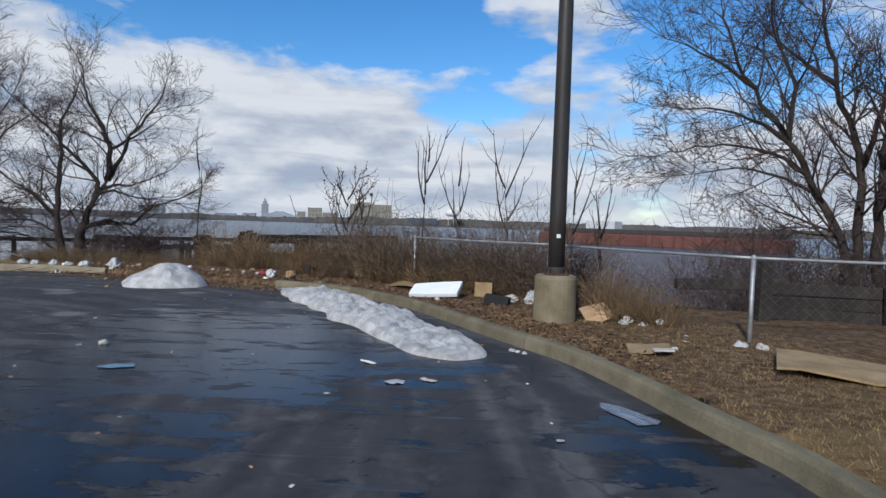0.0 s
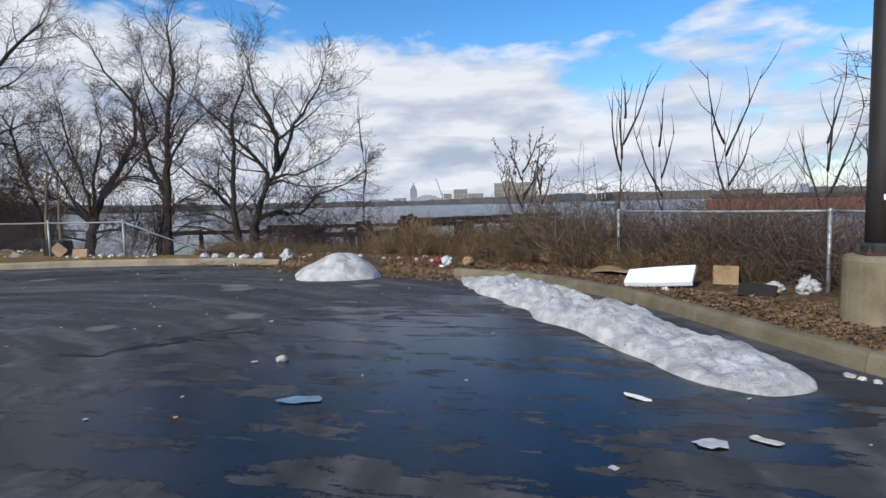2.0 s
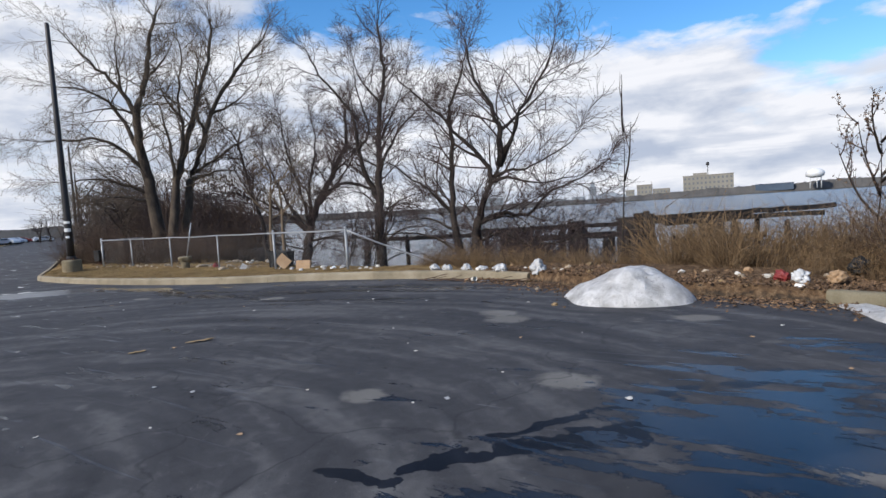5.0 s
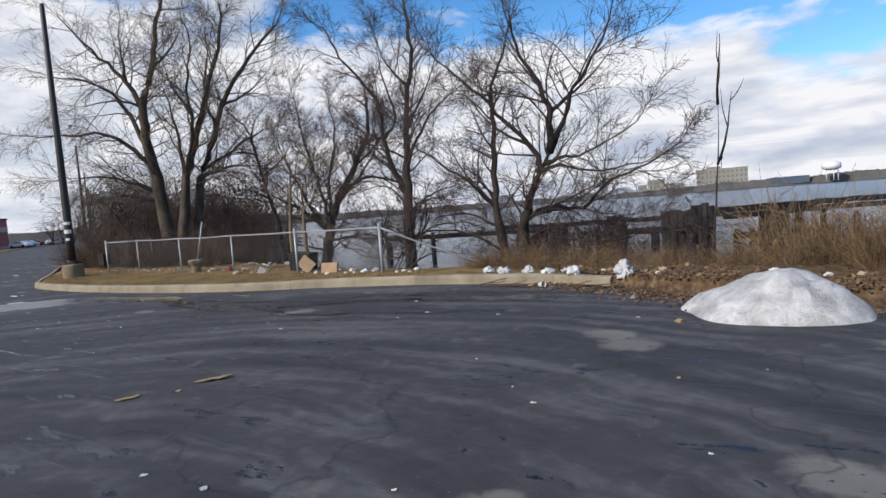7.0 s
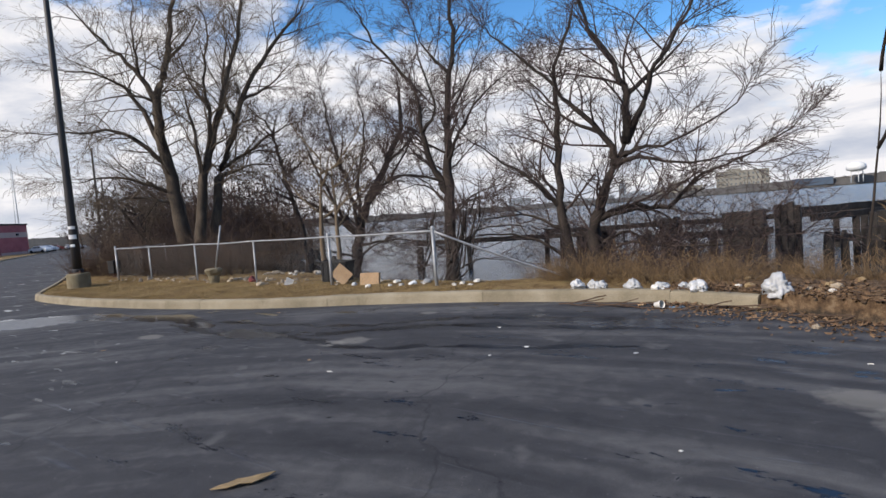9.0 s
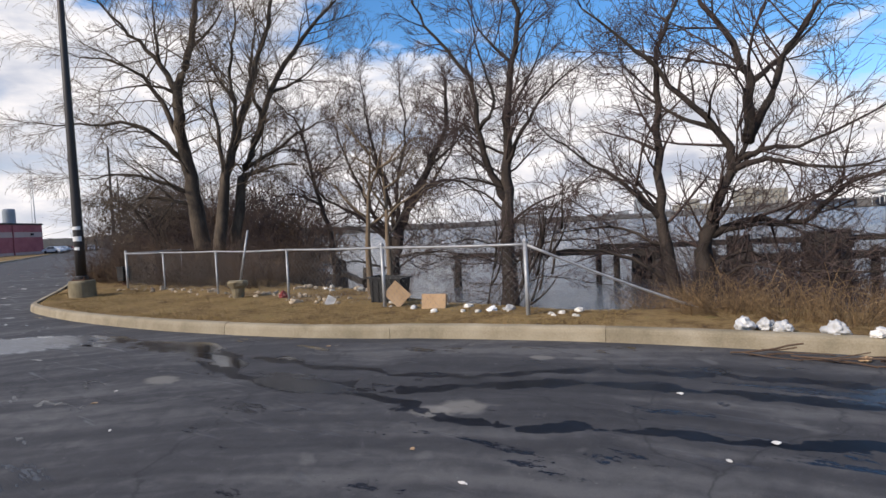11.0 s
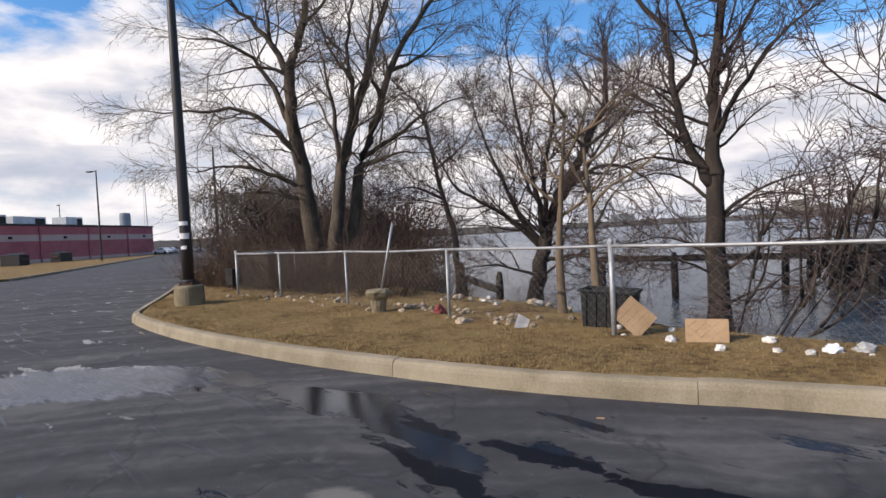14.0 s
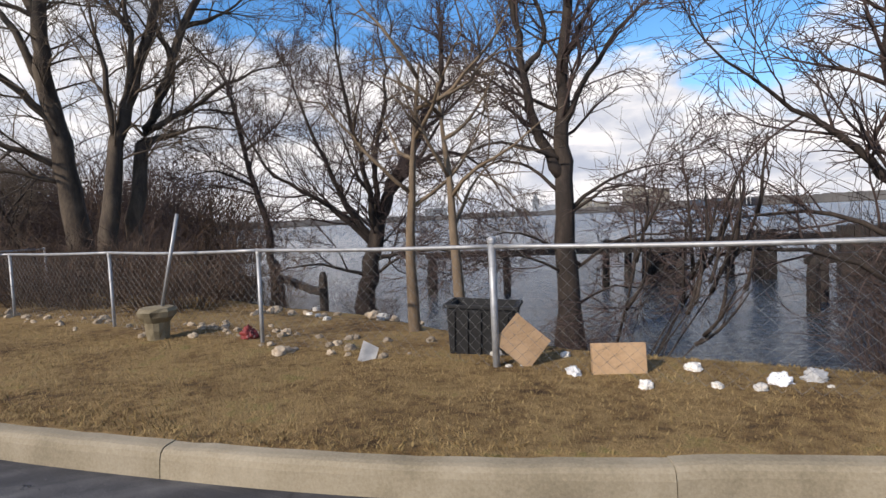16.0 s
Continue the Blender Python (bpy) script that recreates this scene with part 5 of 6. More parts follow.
def carton(at, size, turn, tilt, mat, label, seed, flaps=True, name="cardboard_box"):
    base = thing(name, pose(*at, tilt[0], tilt[1], turn), label, "box", "discarded boxes")
    w, d, h = size
    t = 0.006
    for nm, sz, pos in (("side_panel", (w, t, h), (0, -d / 2, h / 2)), ("side_panel", (w, t, h), (0, d / 2, h / 2)), ("side_panel", (t, d - 2 * t, h), (-w / 2, 0, h / 2)), ("side_panel", (t, d - 2 * t, h), (w / 2, 0, h / 2)), ("bottom", (w - 2 * t, d - 2 * t, t), (0, 0, t / 2))):
        bm = bmesh.new()
        box(bm, sz, pos, bevel=0.0015)
        part(nm, bm, mat, base)
    if flaps:
        for s in (-1, 1):
            bm = bmesh.new()
            box(bm, (w, t, d * 0.45), (0, s * (d / 2 + d * 0.15), h + d * 0.12), pose(0, 0, 0, -s * 55), 0.0015)
            part("flap", bm, mat, base)
    return base


def board(name, at, size, rot, mat, label, category, bend=0.01, seed=0, group="discarded boxes"):
    n = 8
    verts, faces = [], []
    for side in (1, -1):
        for i in range(n + 1):
            for j in range(n + 1):
                x, y = size[0] * (i / n - 0.5), size[1] * (j / n - 0.5)
                verts.append((x, y, side * size[2] / 2 + bend * noise.noise((x * 3 + seed, y * 3, 0.2))))
    m = (n + 1) ** 2
    for i in range(n):
        for j in range(n):
            a = i * (n + 1) + j
            faces.append((a, a + n + 1, a + n + 2, a + 1))
            faces.append((m + a + 1, m + a + n + 2, m + a + n + 1, m + a))
    rim = [(i, 0) for i in range(n)] + [(n, j) for j in range(n)] + [(i, n) for i in range(n, 0, -1)] + [(0, j) for j in range(n, 0, -1)]
    ids = [i * (n + 1) + j for i, j in rim]
    for a, b in zip(ids, ids[1:] + ids[:1]):
        faces.append((a, m + a, m + b, b)[::-1])
    ob = part(name, (verts, faces), mat)
    ob.matrix_world = pose(*at, *rot)
    return tagged(ob, label, category, group)


# ---- rubbish behind the eastern kerb ----
def foam_slab():
    bm = bmesh.new()
    box(bm, (1.05, 0.50, 0.09), bevel=0.015)
    bmesh.ops.subdivide_edges(bm, edges=bm.edges[:], cuts=2, use_grid_fill=True)
    for v in bm.verts:
        v.co += Vector((0, 0, 0.01)) * noise.noise(v.co * 9)
        v.co.y *= 1 - 0.3 * max(0, -v.co.x)
    ob = part("foam_slab", bm, FOAM)
    ob.matrix_world = pose(5.85, 8.95, 0.31, 24, -5, -17)
    tagged(ob, "white polystyrene packing slab tipped on leaf litter", "foam slab")


foam_slab()
carton((6.85, 9.1, 0.17), (0.36, 0.22, 0.30), -12, (-8, 0), CARD_WET, "soggy tan cardboard box among leaves", 1, False)
carton((7.05, 8.0, 0.17), (0.46, 0.22, 0.17), -18, (0, 6), PLASTIC_BLACK, "small black open box lying among leaves", 2, False, "black_box")
board("cardboard_sheet", (5.3, 10.3, 0.24), (1.1, 0.45, 0.012), (4, 3, -20), CARD_WET, "flattened brown cardboard lying on leaves", "cardboard", 0.05, 3)
carton((5.15, 11.2, 0.2), (0.42, 0.30, 0.34), 25, (10, 14), CARD, "crushed brown cardboard box", 4)
carton((6.05, 10.9, 0.2), (0.38, 0.3, 0.26), -10, (0, -8), CARD, "brown cardboard box by the fence post", 5)
board("plastic_sheet", (5.6, 11.2, 0.36), (0.5, 0.4, 0.02), (60, 0, 15), PLASTIC_WHITE, "cloudy plastic sheet draped on brush", "plastic", 0.08, 6, "")
crumpled("plastic_bag", (4.15, 12.7, 0.36), (0.44, 0.36, 0.36), PLASTIC_TEAL, "dark teal plastic bag snagged on weeds", "bag", 3)
crumpled("paper_bag", (3.75, 12.2, 0.2), (0.44, 0.36, 0.32), CARD_WET, "bulging tan paper bag on the litter", "bag", 4)
crumpled("plastic_bag", (7.75, 8.25, 0.16), (0.36, 0.3, 0.36), PLASTIC_WHITE, "torn white plastic bag in dry brush", "bag", 5, "white plastic bags")
crumpled("plastic_bag", (7.35, 8.4, 0.16), (0.36, 0.3, 0.24), PAPER, "crumpled off-white paper wad", "bag", 6)
board("cardboard_sheet", (8.62, 6.6, 0.28), (0.5, 0.4, 0.01), (28, -18, 20), CARD, "bent orange-brown cardboard scrap", "cardboard", 0.12, 7)
for k, (x, y, s) in enumerate(((8.95, 6.3, 0.2), (9.1, 6.55, 0.24), (9.25, 6.25, 0.16), (9.6, 6.5, 0.2), (10.05, 4.75, 0.22), (10.3, 4.7, 0.2), (9.4, 4.9, 0.12), (9.1, 4.5, 0.10), (9.55, 5.3, 0.12), (5.9, 8.55, 0.14), (7.05, 4.75, 0.10), (7.12, 4.68, 0.08), (7.2, 4.6, 0.09))):
    crumpled("paper_scrap", (x, y, 0.15 if edge_distance(x, y)[0] > 0.1 else 0.0), (s, s * 0.8, s * 0.6), PAPER if k % 2 else PLASTIC_WHITE, "crumpled white litter on dead grass", "litter", 20 + k, "crumpled litter")
board("cardboard_sheet", (8.72, 4.35, 0.19), (0.52, 0.36, 0.012), (6, -4, -10), CARD_WET, "flattened tan carton on dead grass", "cardboard", 0.03, 8)
board("paper_sheet", (8.82, 4.12, 0.215), (0.24, 0.12, 0.02), (4, -3, -8), PAPER, "white printed booklet on a carton", "paper", 0.02, 9, "")
board("carpet_piece", (10.75, 3.35, 0.22), (1.75, 0.98, 0.03), (1, 2, -28), CARD_WET, "stiff tan carpet offcut on dead grass", "carpet", 0.03, 10, "")

# ---- rubbish at the broken edge ----
for k, (x, y, s, pk) in enumerate(((-5.95, 13.0, 0.38, 0.1), (-5.55, 12.97, 0.34, 0.1), (-5.05, 12.98, 0.36, 0.3), (-4.62, 12.98, 0.32, 0.0), (-4.1, 12.9, 0.42, 0.0), (-3.1, 12.6, 0.55, 0.5), (-5.75, 13.15, 0.28, 0.2), (-4.35, 13.1, 0.26, 0.0))):
    crumpled("plastic_bag", (x, y, 0.16), (s * 0.74, s * 0.6, s * 0.58), PLASTIC_WHITE, "knotted white plastic bag of rubbish", "bag", 40 + k, "white plastic bags", pk)
crumpled("plastic_bag", (1.35, 11.6, 0.2), (0.26, 0.22, 0.24), RED, "red and white food wrapper bag", "bag", 53)
crumpled("plastic_bag", (1.6, 11.45, 0.2), (0.26, 0.22, 0.28), PLASTIC_WHITE, "crumpled pale wrapper on leaves", "bag", 54)
crumpled("paper_bag", (2.05, 11.6, 0.2), (0.30, 0.26, 0.26), CARD, "crumpled brown paper bag", "bag", 55)
crumpled("plastic_bag", (2.35, 12.3, 0.25), (0.30, 0.3, 0.34), PLASTIC_BLACK, "black plastic bag under weeds", "bag", 56)
rng = random.Random(77)
for k in range(46):
    x = rng.uniform(-4.8, 3.2)
    y = sample(EDGE, x) + rng.gauss(0.35, 0.5)
    z = land_height(x, y) if edge_distance(x, y)[0] > 0.1 else 0.0
    s = rng.uniform(0.05, 0.16)
    crumpled("paper_scrap", (x, y, z), (s, s * 0.8, s * 0.6), rng.choice((PAPER, CARD, CARD_WET, CARD_WET, RUBBLE)), "small crumpled scrap among fallen leaves", "litter", 80 + k, "crumpled litter")


def paper_cup(at, rot, label):
    c = thing("paper_cup", pose(*at, *rot), label, "cup")
    part("cup_body", lathe([(0.036, 0.0), (0.040, 0.03), (0.050, 0.12), (0.053, 0.125), (0.047, 0.12), (0.034, 0.01)], 18), PAPER, c)
    return c


paper_cup((-4.55, 12.35, 0.05), (80, 0, 60), "empty white paper cup on its side")
flat_scrap("plastic_scrap", (-4.3, 12.45, 0), (0.24, 0.12), 20, PLASTIC_BLUE, "scrap of blue plastic wrapper", "litter", 5)

# sticks and twigs washed against the kerb
rng = random.Random(91)
for k in range(26):
    x = rng.uniform(-6.0, -2.6)
    y = min(sample(EDGE, x) - rng.uniform(0.08, 0.55), 12.62)
    a, ln = rng.uniform(-0.5, 0.5), rng.uniform(0.25, 0.8)
    p = Vector((x, y, 0.012 + rng.uniform(0, 0.03)))
    out = ([], [])
    pts = branch_points(rng, p, Vector((math.cos(a), math.sin(a), 0)), ln, 5, 0.12, 0)
    pts = [Vector((q.x, q.y, max(q.z, 0.008))) for q in pts]
    tube(out, pts, [rng.uniform(0.005, 0.011)] * 6, 5)
    ob = part("stick", out, BRUSH)
    tagged(ob, "dead stick lying against the kerb", "stick", "sticks against the kerb")

# ---- scraps on the asphalt ----
flat_scrap("paper_sheet", (2.64, 3.2, 0), (0.36, 0.13), 25, PLASTIC_BLUE, "pale blue paper sheet on wet asphalt", "litter", 11, 0.012)
crumpled("paper_scrap", (1.82, 4.26, 0), (0.13, 0.10, 0.09), PAPER, "crumpled white paper on asphalt", "litter", 31, "crumpled litter")
flat_scrap("paper_sheet", (5.27, 3.81, 0), (0.24, 0.07), -35, PAPER, "narrow white paper strip on wet asphalt", "litter", 12)
flat_scrap("plastic_scrap", (6.02, 3.12, 0), (0.20, 0.08), -30, PAPER, "white paper scrap on wet asphalt", "litter", 13)
flat_scrap("plastic_scrap", (5.68, 3.0, 0), (0.22, 0.14), 10, PLASTIC_WHITE, "wet clear plastic scrap on asphalt", "litter", 14)
flat_scrap("ice_sheet", (7.86, 2.25, 0), (0.62, 0.26), -62, ICE, "thin broken sheet of ice by the kerb", "ice", 15, 0.006)
flat_scrap("wood_splinter", (-5.58, 5.47, 0), (0.20, 0.07), 60, CARD_WET, "flat splinter of wood on asphalt", "wood", 16)
flat_scrap("wood_splinter", (-5.3, 6.2, 0), (0.30, 0.09), 58, CARD_WET, "long pale broken splinter of wood on asphalt", "wood", 17, 0.02, rag=0.35)
rng = random.Random(19)
for k in range(90):
    x, y = rng.uniform(-13, 8), rng.uniform(-0.5, 11.0)
    if edge_distance(x, y)[0] > -0.3 or any((x - q[0]) ** 2 + (y - q[1]) ** 2 < 0.16 for q in ((6.3, -2.9),)):
        continue
    s = rng.uniform(0.025, 0.07)
    flat_scrap("paper_scrap", (x, y, 0), (s, s * rng.uniform(0.4, 0.9)), rng.uniform(0, 360), rng.choice((PAPER, PAPER, CARD, PLASTIC_WHITE)), "tiny pale scrap on the asphalt", "litter", 200 + k, 0.006, "scraps on the asphalt", thick=0.002)


# ---- along the northern fence ----
def storage_bin():
    b = thing("storage_bin", pose(-12.33, 13.82, 0.10, 0, 3, 14), "black plastic storage bin behind the fence", "bin")
    bm = bmesh.new()
    box(bm, (0.70, 0.46, 0.54), (0, 0, 0.27), bevel=0.04)
    top = [f for f in bm.faces if f.normal.z > 0.9 and f.calc_area() > 0.05]
    got = bmesh.ops.inset_region(bm, faces=top, thickness=0.02)
    bmesh.ops.translate(bm, verts=list({v for f in top for v in f.verts}), vec=(0, 0, -0.35))
    for v in bm.verts:
        k = 1 - 0.12 * (0.54 - v.co.z) / 0.54
        v.co.x *= k
        v.co.y *= k
    part("bin_body", bm, PLASTIC_BLACK, b)
    for sy in (-1, 1):
        bm = bmesh.new()
        box(bm, (0.74, 0.03, 0.035), (0, sy * 0.235, 0.53), bevel=0.006)
        part("rim", bm, PLASTIC_BLACK, b)
    for sx in (-1, 1):
        bm = bmesh.new()
        box(bm, (0.03, 0.44, 0.035), (sx * 0.355, 0, 0.53), bevel=0.006)
        part("rim", bm, PLASTIC_BLACK, b)
    for k in range(5):
        bm = bmesh.new()
        box(bm, (0.018, 0.014, 0.42), (-0.26 + 0.13 * k, -0.228, 0.27), pose(0, 0, 0, 3), bevel=0.003)
        part("rib", bm, PLASTIC_BLACK, b)


storage_bin()
board("cardboard_sheet", (-11.77, 13.42, 0.36), (0.40, 0.34, 0.008), (76, 42, 22), CARD, "square of cardboard leaning on the fence post", "cardboard", 0.02, 21)
carton((-10.92, 13.42, 0.12), (0.44, 0.10, 0.27), 20, (-12, 0), CARD, "flattened cardboard carton standing on grass", 22, False)
crumpled("plastic_jug", (-9.75, 13.45, 0.1), (0.22, 0.18, 0.18), FOAM, "white plastic jug on the bank edge", "jug", 3)
crumpled("plastic_bag", (-9.5, 13.6, 0.1), (0.22, 0.18, 0.2), PLASTIC_WHITE, "pale plastic bag on the bank edge", "bag", 62, "white plastic bags")
crumpled("paper_scrap", (-9.35, 13.42, 0.1), (0.18, 0.10, 0.07), PAPER, "crumpled white litter on dead grass", "litter", 63, "crumpled litter")
crumpled("paper_scrap", (-11.28, 13.3, 0.12), (0.24, 0.12, 0.12), PLASTIC_WHITE, "torn white plastic strip on dead grass", "litter", 64, "crumpled litter")
board("paper_sheet", (-13.25, 13.12, 0.22), (0.17, 0.20, 0.008), (58, 22, 35), PAPER, "torn white paper propped on dead grass", "paper", 0.12, 65, "")
crumpled("plastic_bag", (-15.35, 13.62, 0.12), (0.22, 0.2, 0.24), RED, "red plastic wrapper under the fence", "bag", 66)
crumpled("rubble_stone", (-14.4, 13.2, 0.1), (0.34, 0.22, 0.16), RUBBLE, "broken concrete lump on dead grass", "rubble", 67, "rubble along the fence")
rng = random.Random(29)
stones = []
for k in range(6):
    stones.append(crumpled("rubble_stone", (-22.6 + k, 13.85, 0.1), (0.13, 0.10, 0.09), RUBBLE if k else PAPER, "pale broken stone along the fence", "rubble", 300 + k, "rubble along the fence"))
for k in range(110):
    x = rng.uniform(-23.2, -12.8) if k % 6 else rng.uniform(-12.8, -8.0)
    y = 13.9 - 0.055 * (x + 23.4) + rng.gauss(0.12, 0.2) + (0.5 * rng.random() if x > -17 else 0)
    s = rng.uniform(0.4, 1.25)
    c = copy_thing(stones[k % 6], Matrix())
    c.matrix_basis = pose(x, y, land_height(x, y) - 0.01, 0, 0, rng.uniform(0, 360)) @ Matrix.Diagonal((s, s, s, 1))
for k in range(30):
    x = rng.uniform(-16.8, -13.2)
    y = 15.3 + rng.gauss(0.0, 0.22)
    s = rng.uniform(0.8, 1.9)
    c = copy_thing(stones[k % 6], Matrix())
    c.matrix_basis = pose(x, y, land_height(x, y) - 0.01, 0, 0, rng.uniform(0, 360)) @ Matrix.Diagonal((s, s, s, 1))
ub = thing("utility_box", pose(-24.6, 14.4, TOP - 0.05, 0, 0, 20) @ Matrix.Diagonal((0.5, 0.5, 0.75, 1)), "low dark utility box by the fence", "utility box")
for nm, sz, z in (("box_body", (0.5, 0.7, 0.55), 0.55), ("lid", (0.56, 0.76, 0.06), 0.86), ("leg", (0.4, 0.08, 0.3), 0.15)):
    bm = bmesh.new()
    box(bm, sz, (0, 0, z), bevel=0.012)
    part(nm, bm, PLASTIC_BLACK if nm != "leg" else STEEL_RUST, ub)


# ---- ruined timber pier ----
def pier():
    rng = random.Random(17)
    p = thing("ruined_pier", Matrix(), "rotted timber piles and beams of an old pier", "pier")
    piles = [(-26.1, 25.6), (-24.5, 23.8), (-22.8, 22.2), (-20.6, 21.6), (-19.6, 26.4), (-16.9, 26.6), (-14.1, 29.0), (-13.4, 29.2), (-12.9, 30.1), (-12.1, 30.3), (-11.7, 29.3), (-10.3, 32.1), (-9.0, 32.2), (-7.5, 32.2), (-8.4, 24.8), (-8.0, 26.5), (-6.7, 24.6), (-5.9, 26.1), (-5.4, 27.0), (-4.7, 25.1), (-3.0, 25.7), (-2.6, 26.4), (-1.7, 27.0), (-1.3, 29.7), (-0.5, 30.4), (-3.0, 33.9), (0.6, 31.5), (2.0, 33.0)]
    for x, y in piles:
        top = rng.uniform(-0.35, 0.45)
        r = rng.uniform(0.11, 0.19)
        body = part("piling", lathe([(r, -2.2 - LEVEL + LEVEL), (r * 1.02, -1.2), (r * 0.95, top - 0.3), (r * 0.85, top - 0.05), (r * 0.5, top + 0.08)], 9, 0.09, int(x * 10) % 97), TIMBER, p)
        body.location, body.rotation_euler = (x, y, 0), (rng.uniform(-0.03, 0.03), rng.uniform(-0.03, 0.03), 0)
    for (x, y), top, w in (((-4.0, 25.05), 1.05, 0.72), ((-1.95, 27.6), 0.55, 0.9), ((-9.2, 31.6), 0.6, 0.8), ((-6.2, 31.9), 0.7, 1.6), ((-12.4, 31.0), 0.35, 1.5)):
        for k in range(4):
            bm = bmesh.new()
            box(bm, (w / 4 * 0.95, w * 0.6, top + 2.2), (x + (k - 1.5) * w / 4, y + rng.uniform(-0.05, 0.05), (top - 2.2) / 2 + rng.uniform(-0.12, 0.03)), bevel=0.02)
            part("timber", bm, TIMBER, p)
    beams = [((-24.8, 24.2, -0.35), (-20.4, 21.3, -0.4)), ((-19.8, 26.4, 0.2), (-11.8, 29.2, 0.15)), ((-14.2, 29.0, 0.35), (-6.8, 32.3, 0.3)), ((-8.6, 24.8, 0.1), (-4.4, 25.0, 0.25)), ((-3.8, 26.0, 0.75), (2.4, 33.4, 0.72)), ((-3.4, 25.9, 0.52), (-0.3, 30.3, 0.50)), ((-3.0, 26.6, -0.25), (-0.2, 30.2, -0.3)), ((-8.2, 26.4, 0.0), (-5.2, 27.1, 0.1)), ((-7.6, 32.1, 0.3), (2.0, 33.2, 0.45))]
    for a, b in beams:
        a, b = Vector(a), Vector(b)
        d = b - a
        bm = bmesh.new()
        box(bm, (d.length, 0.20, 0.22), bevel=0.02)
        bmesh.ops.subdivide_edges(bm, edges=[e for e in bm.edges if e.calc_length() > d.length * 0.8], cuts=12)
        for v in bm.verts:
            v.co += Vector((0, 0.04, 0.05)) * noise.noise(v.co * 1.1 + a)
        ob = part("beam", bm, TIMBER, p)
        ob.matrix_world = Matrix.Translation((a + b) / 2) @ d.to_track_quat("X", "Z").to_matrix().to_4x4()


pier()


def bulkhead():
    b = thing("timber_bulkhead", Matrix(), "dark weathered timber bulkhead behind the fence", "bulkhead")
    rng = random.Random(3)
    for row in range(5):
        for col in range(2):
            if (row, col) == (4, 0):
                continue
            bm = bmesh.new()
            box(bm, (3.3, 0.12, 0.215), bevel=0.015)
            for v in bm.verts:
                v.co.z += 0.01 * noise.noise(v.co * 2 + Vector((row, col, 0)))
            ob = part("plank", bm, TIMBER, b)
            ob.matrix_world = pose(13.3 + 3.3 * col, 7.3 - 0.35 * col + rng.uniform(-0.02, 0.02), 0.02 + 0.225 * row, rng.uniform(-6, 6), rng.uniform(-1.3, 1.3), -6 + rng.uniform(-1.5, 1.5))
    for k, h in ((0, 1.0), (1, 1.35), (2, 1.3), (3, 1.4)):
        bm = bmesh.new()
        box(bm, (0.2, 0.2, 1.6 + h), (0, 0, h / 2 - 0.6), bevel=0.02)
        ob = part("post", bm, TIMBER, b)
        ob.matrix_world = pose(11.6 + 2.1 * k, 7.25 - 0.22 * k, 0, 0, rng.uniform(-2, 2), 0)
    bm = bmesh.new()
    box(bm, (1.9, 0.18, 0.2), bevel=0.02)
    part("beam", bm, TIMBER, b).matrix_world = pose(11.2, 7.6, 0.75, 0, -2, -4)


bulkhead()

# ---- across the road ----
BRICK_RED = material("painted_red_masonry", [(0.27, 0.075, 0.085), (0.35, 0.105, 0.115), (0.41, 0.140, 0.145)], 0.5, fine=9, bump=0.1)
STRIPE = material("cream_masonry", [(0.40, 0.29, 0.26), (0.48, 0.36, 0.32)], 0.5, fine=9, bump=0.1)
COPING = material("dark_coping", [(0.035, 0.030, 0.030), (0.065, 0.055, 0.052)], 1, fine=10, bump=0.1)
PANEL = material("grey_sheet_metal", [(0.42, 0.44, 0.45), (0.60, 0.61, 0.61)], 1.2, rough=(0.4, 0.6), fine=10, bump=0.05)
FACADE = material("pale_facade", [(0.21, 0.195, 0.16), (0.29, 0.27, 0.225)], 0.05, fine=0.6, bump=0, space="Object")
# distance haze is put into this base colour as a pale blue-grey
FACADE_GREY = material("haze_tinted_facade", [(0.20, 0.225, 0.245), (0.28, 0.305, 0.33)], 0.05, fine=0.6, bump=0)
# glass colour lifted towards the facade, so haze's low contrast is painted in
PANE = material("dark_window_glass", [(0.13, 0.14, 0.14), (0.19, 0.20, 0.20)], 0.3, rough=(0.1, 0.2), fine=3, bump=0)
WOODS = material("distant_bare_woods", [(0.050, 0.048, 0.044), (0.085, 0.080, 0.073), (0.125, 0.117, 0.105)], 0.04, fine=0.5, bump=0)
RUST = material("rust_red_hull", [(0.085, 0.034, 0.028), (0.13, 0.050, 0.040), (0.17, 0.075, 0.058)], 0.3, fine=4, bump=0.1)


def solid(name, size, at, mat, parent, turn=0, bevel=0.03, label=""):
    bm = bmesh.new()
    box(bm, size, (0, 0, size[2] / 2), bevel=bevel)
    ob = part(name, bm, mat, parent, label)
    ob.matrix_basis = pose(*at, 0, 0, turn)
    return ob


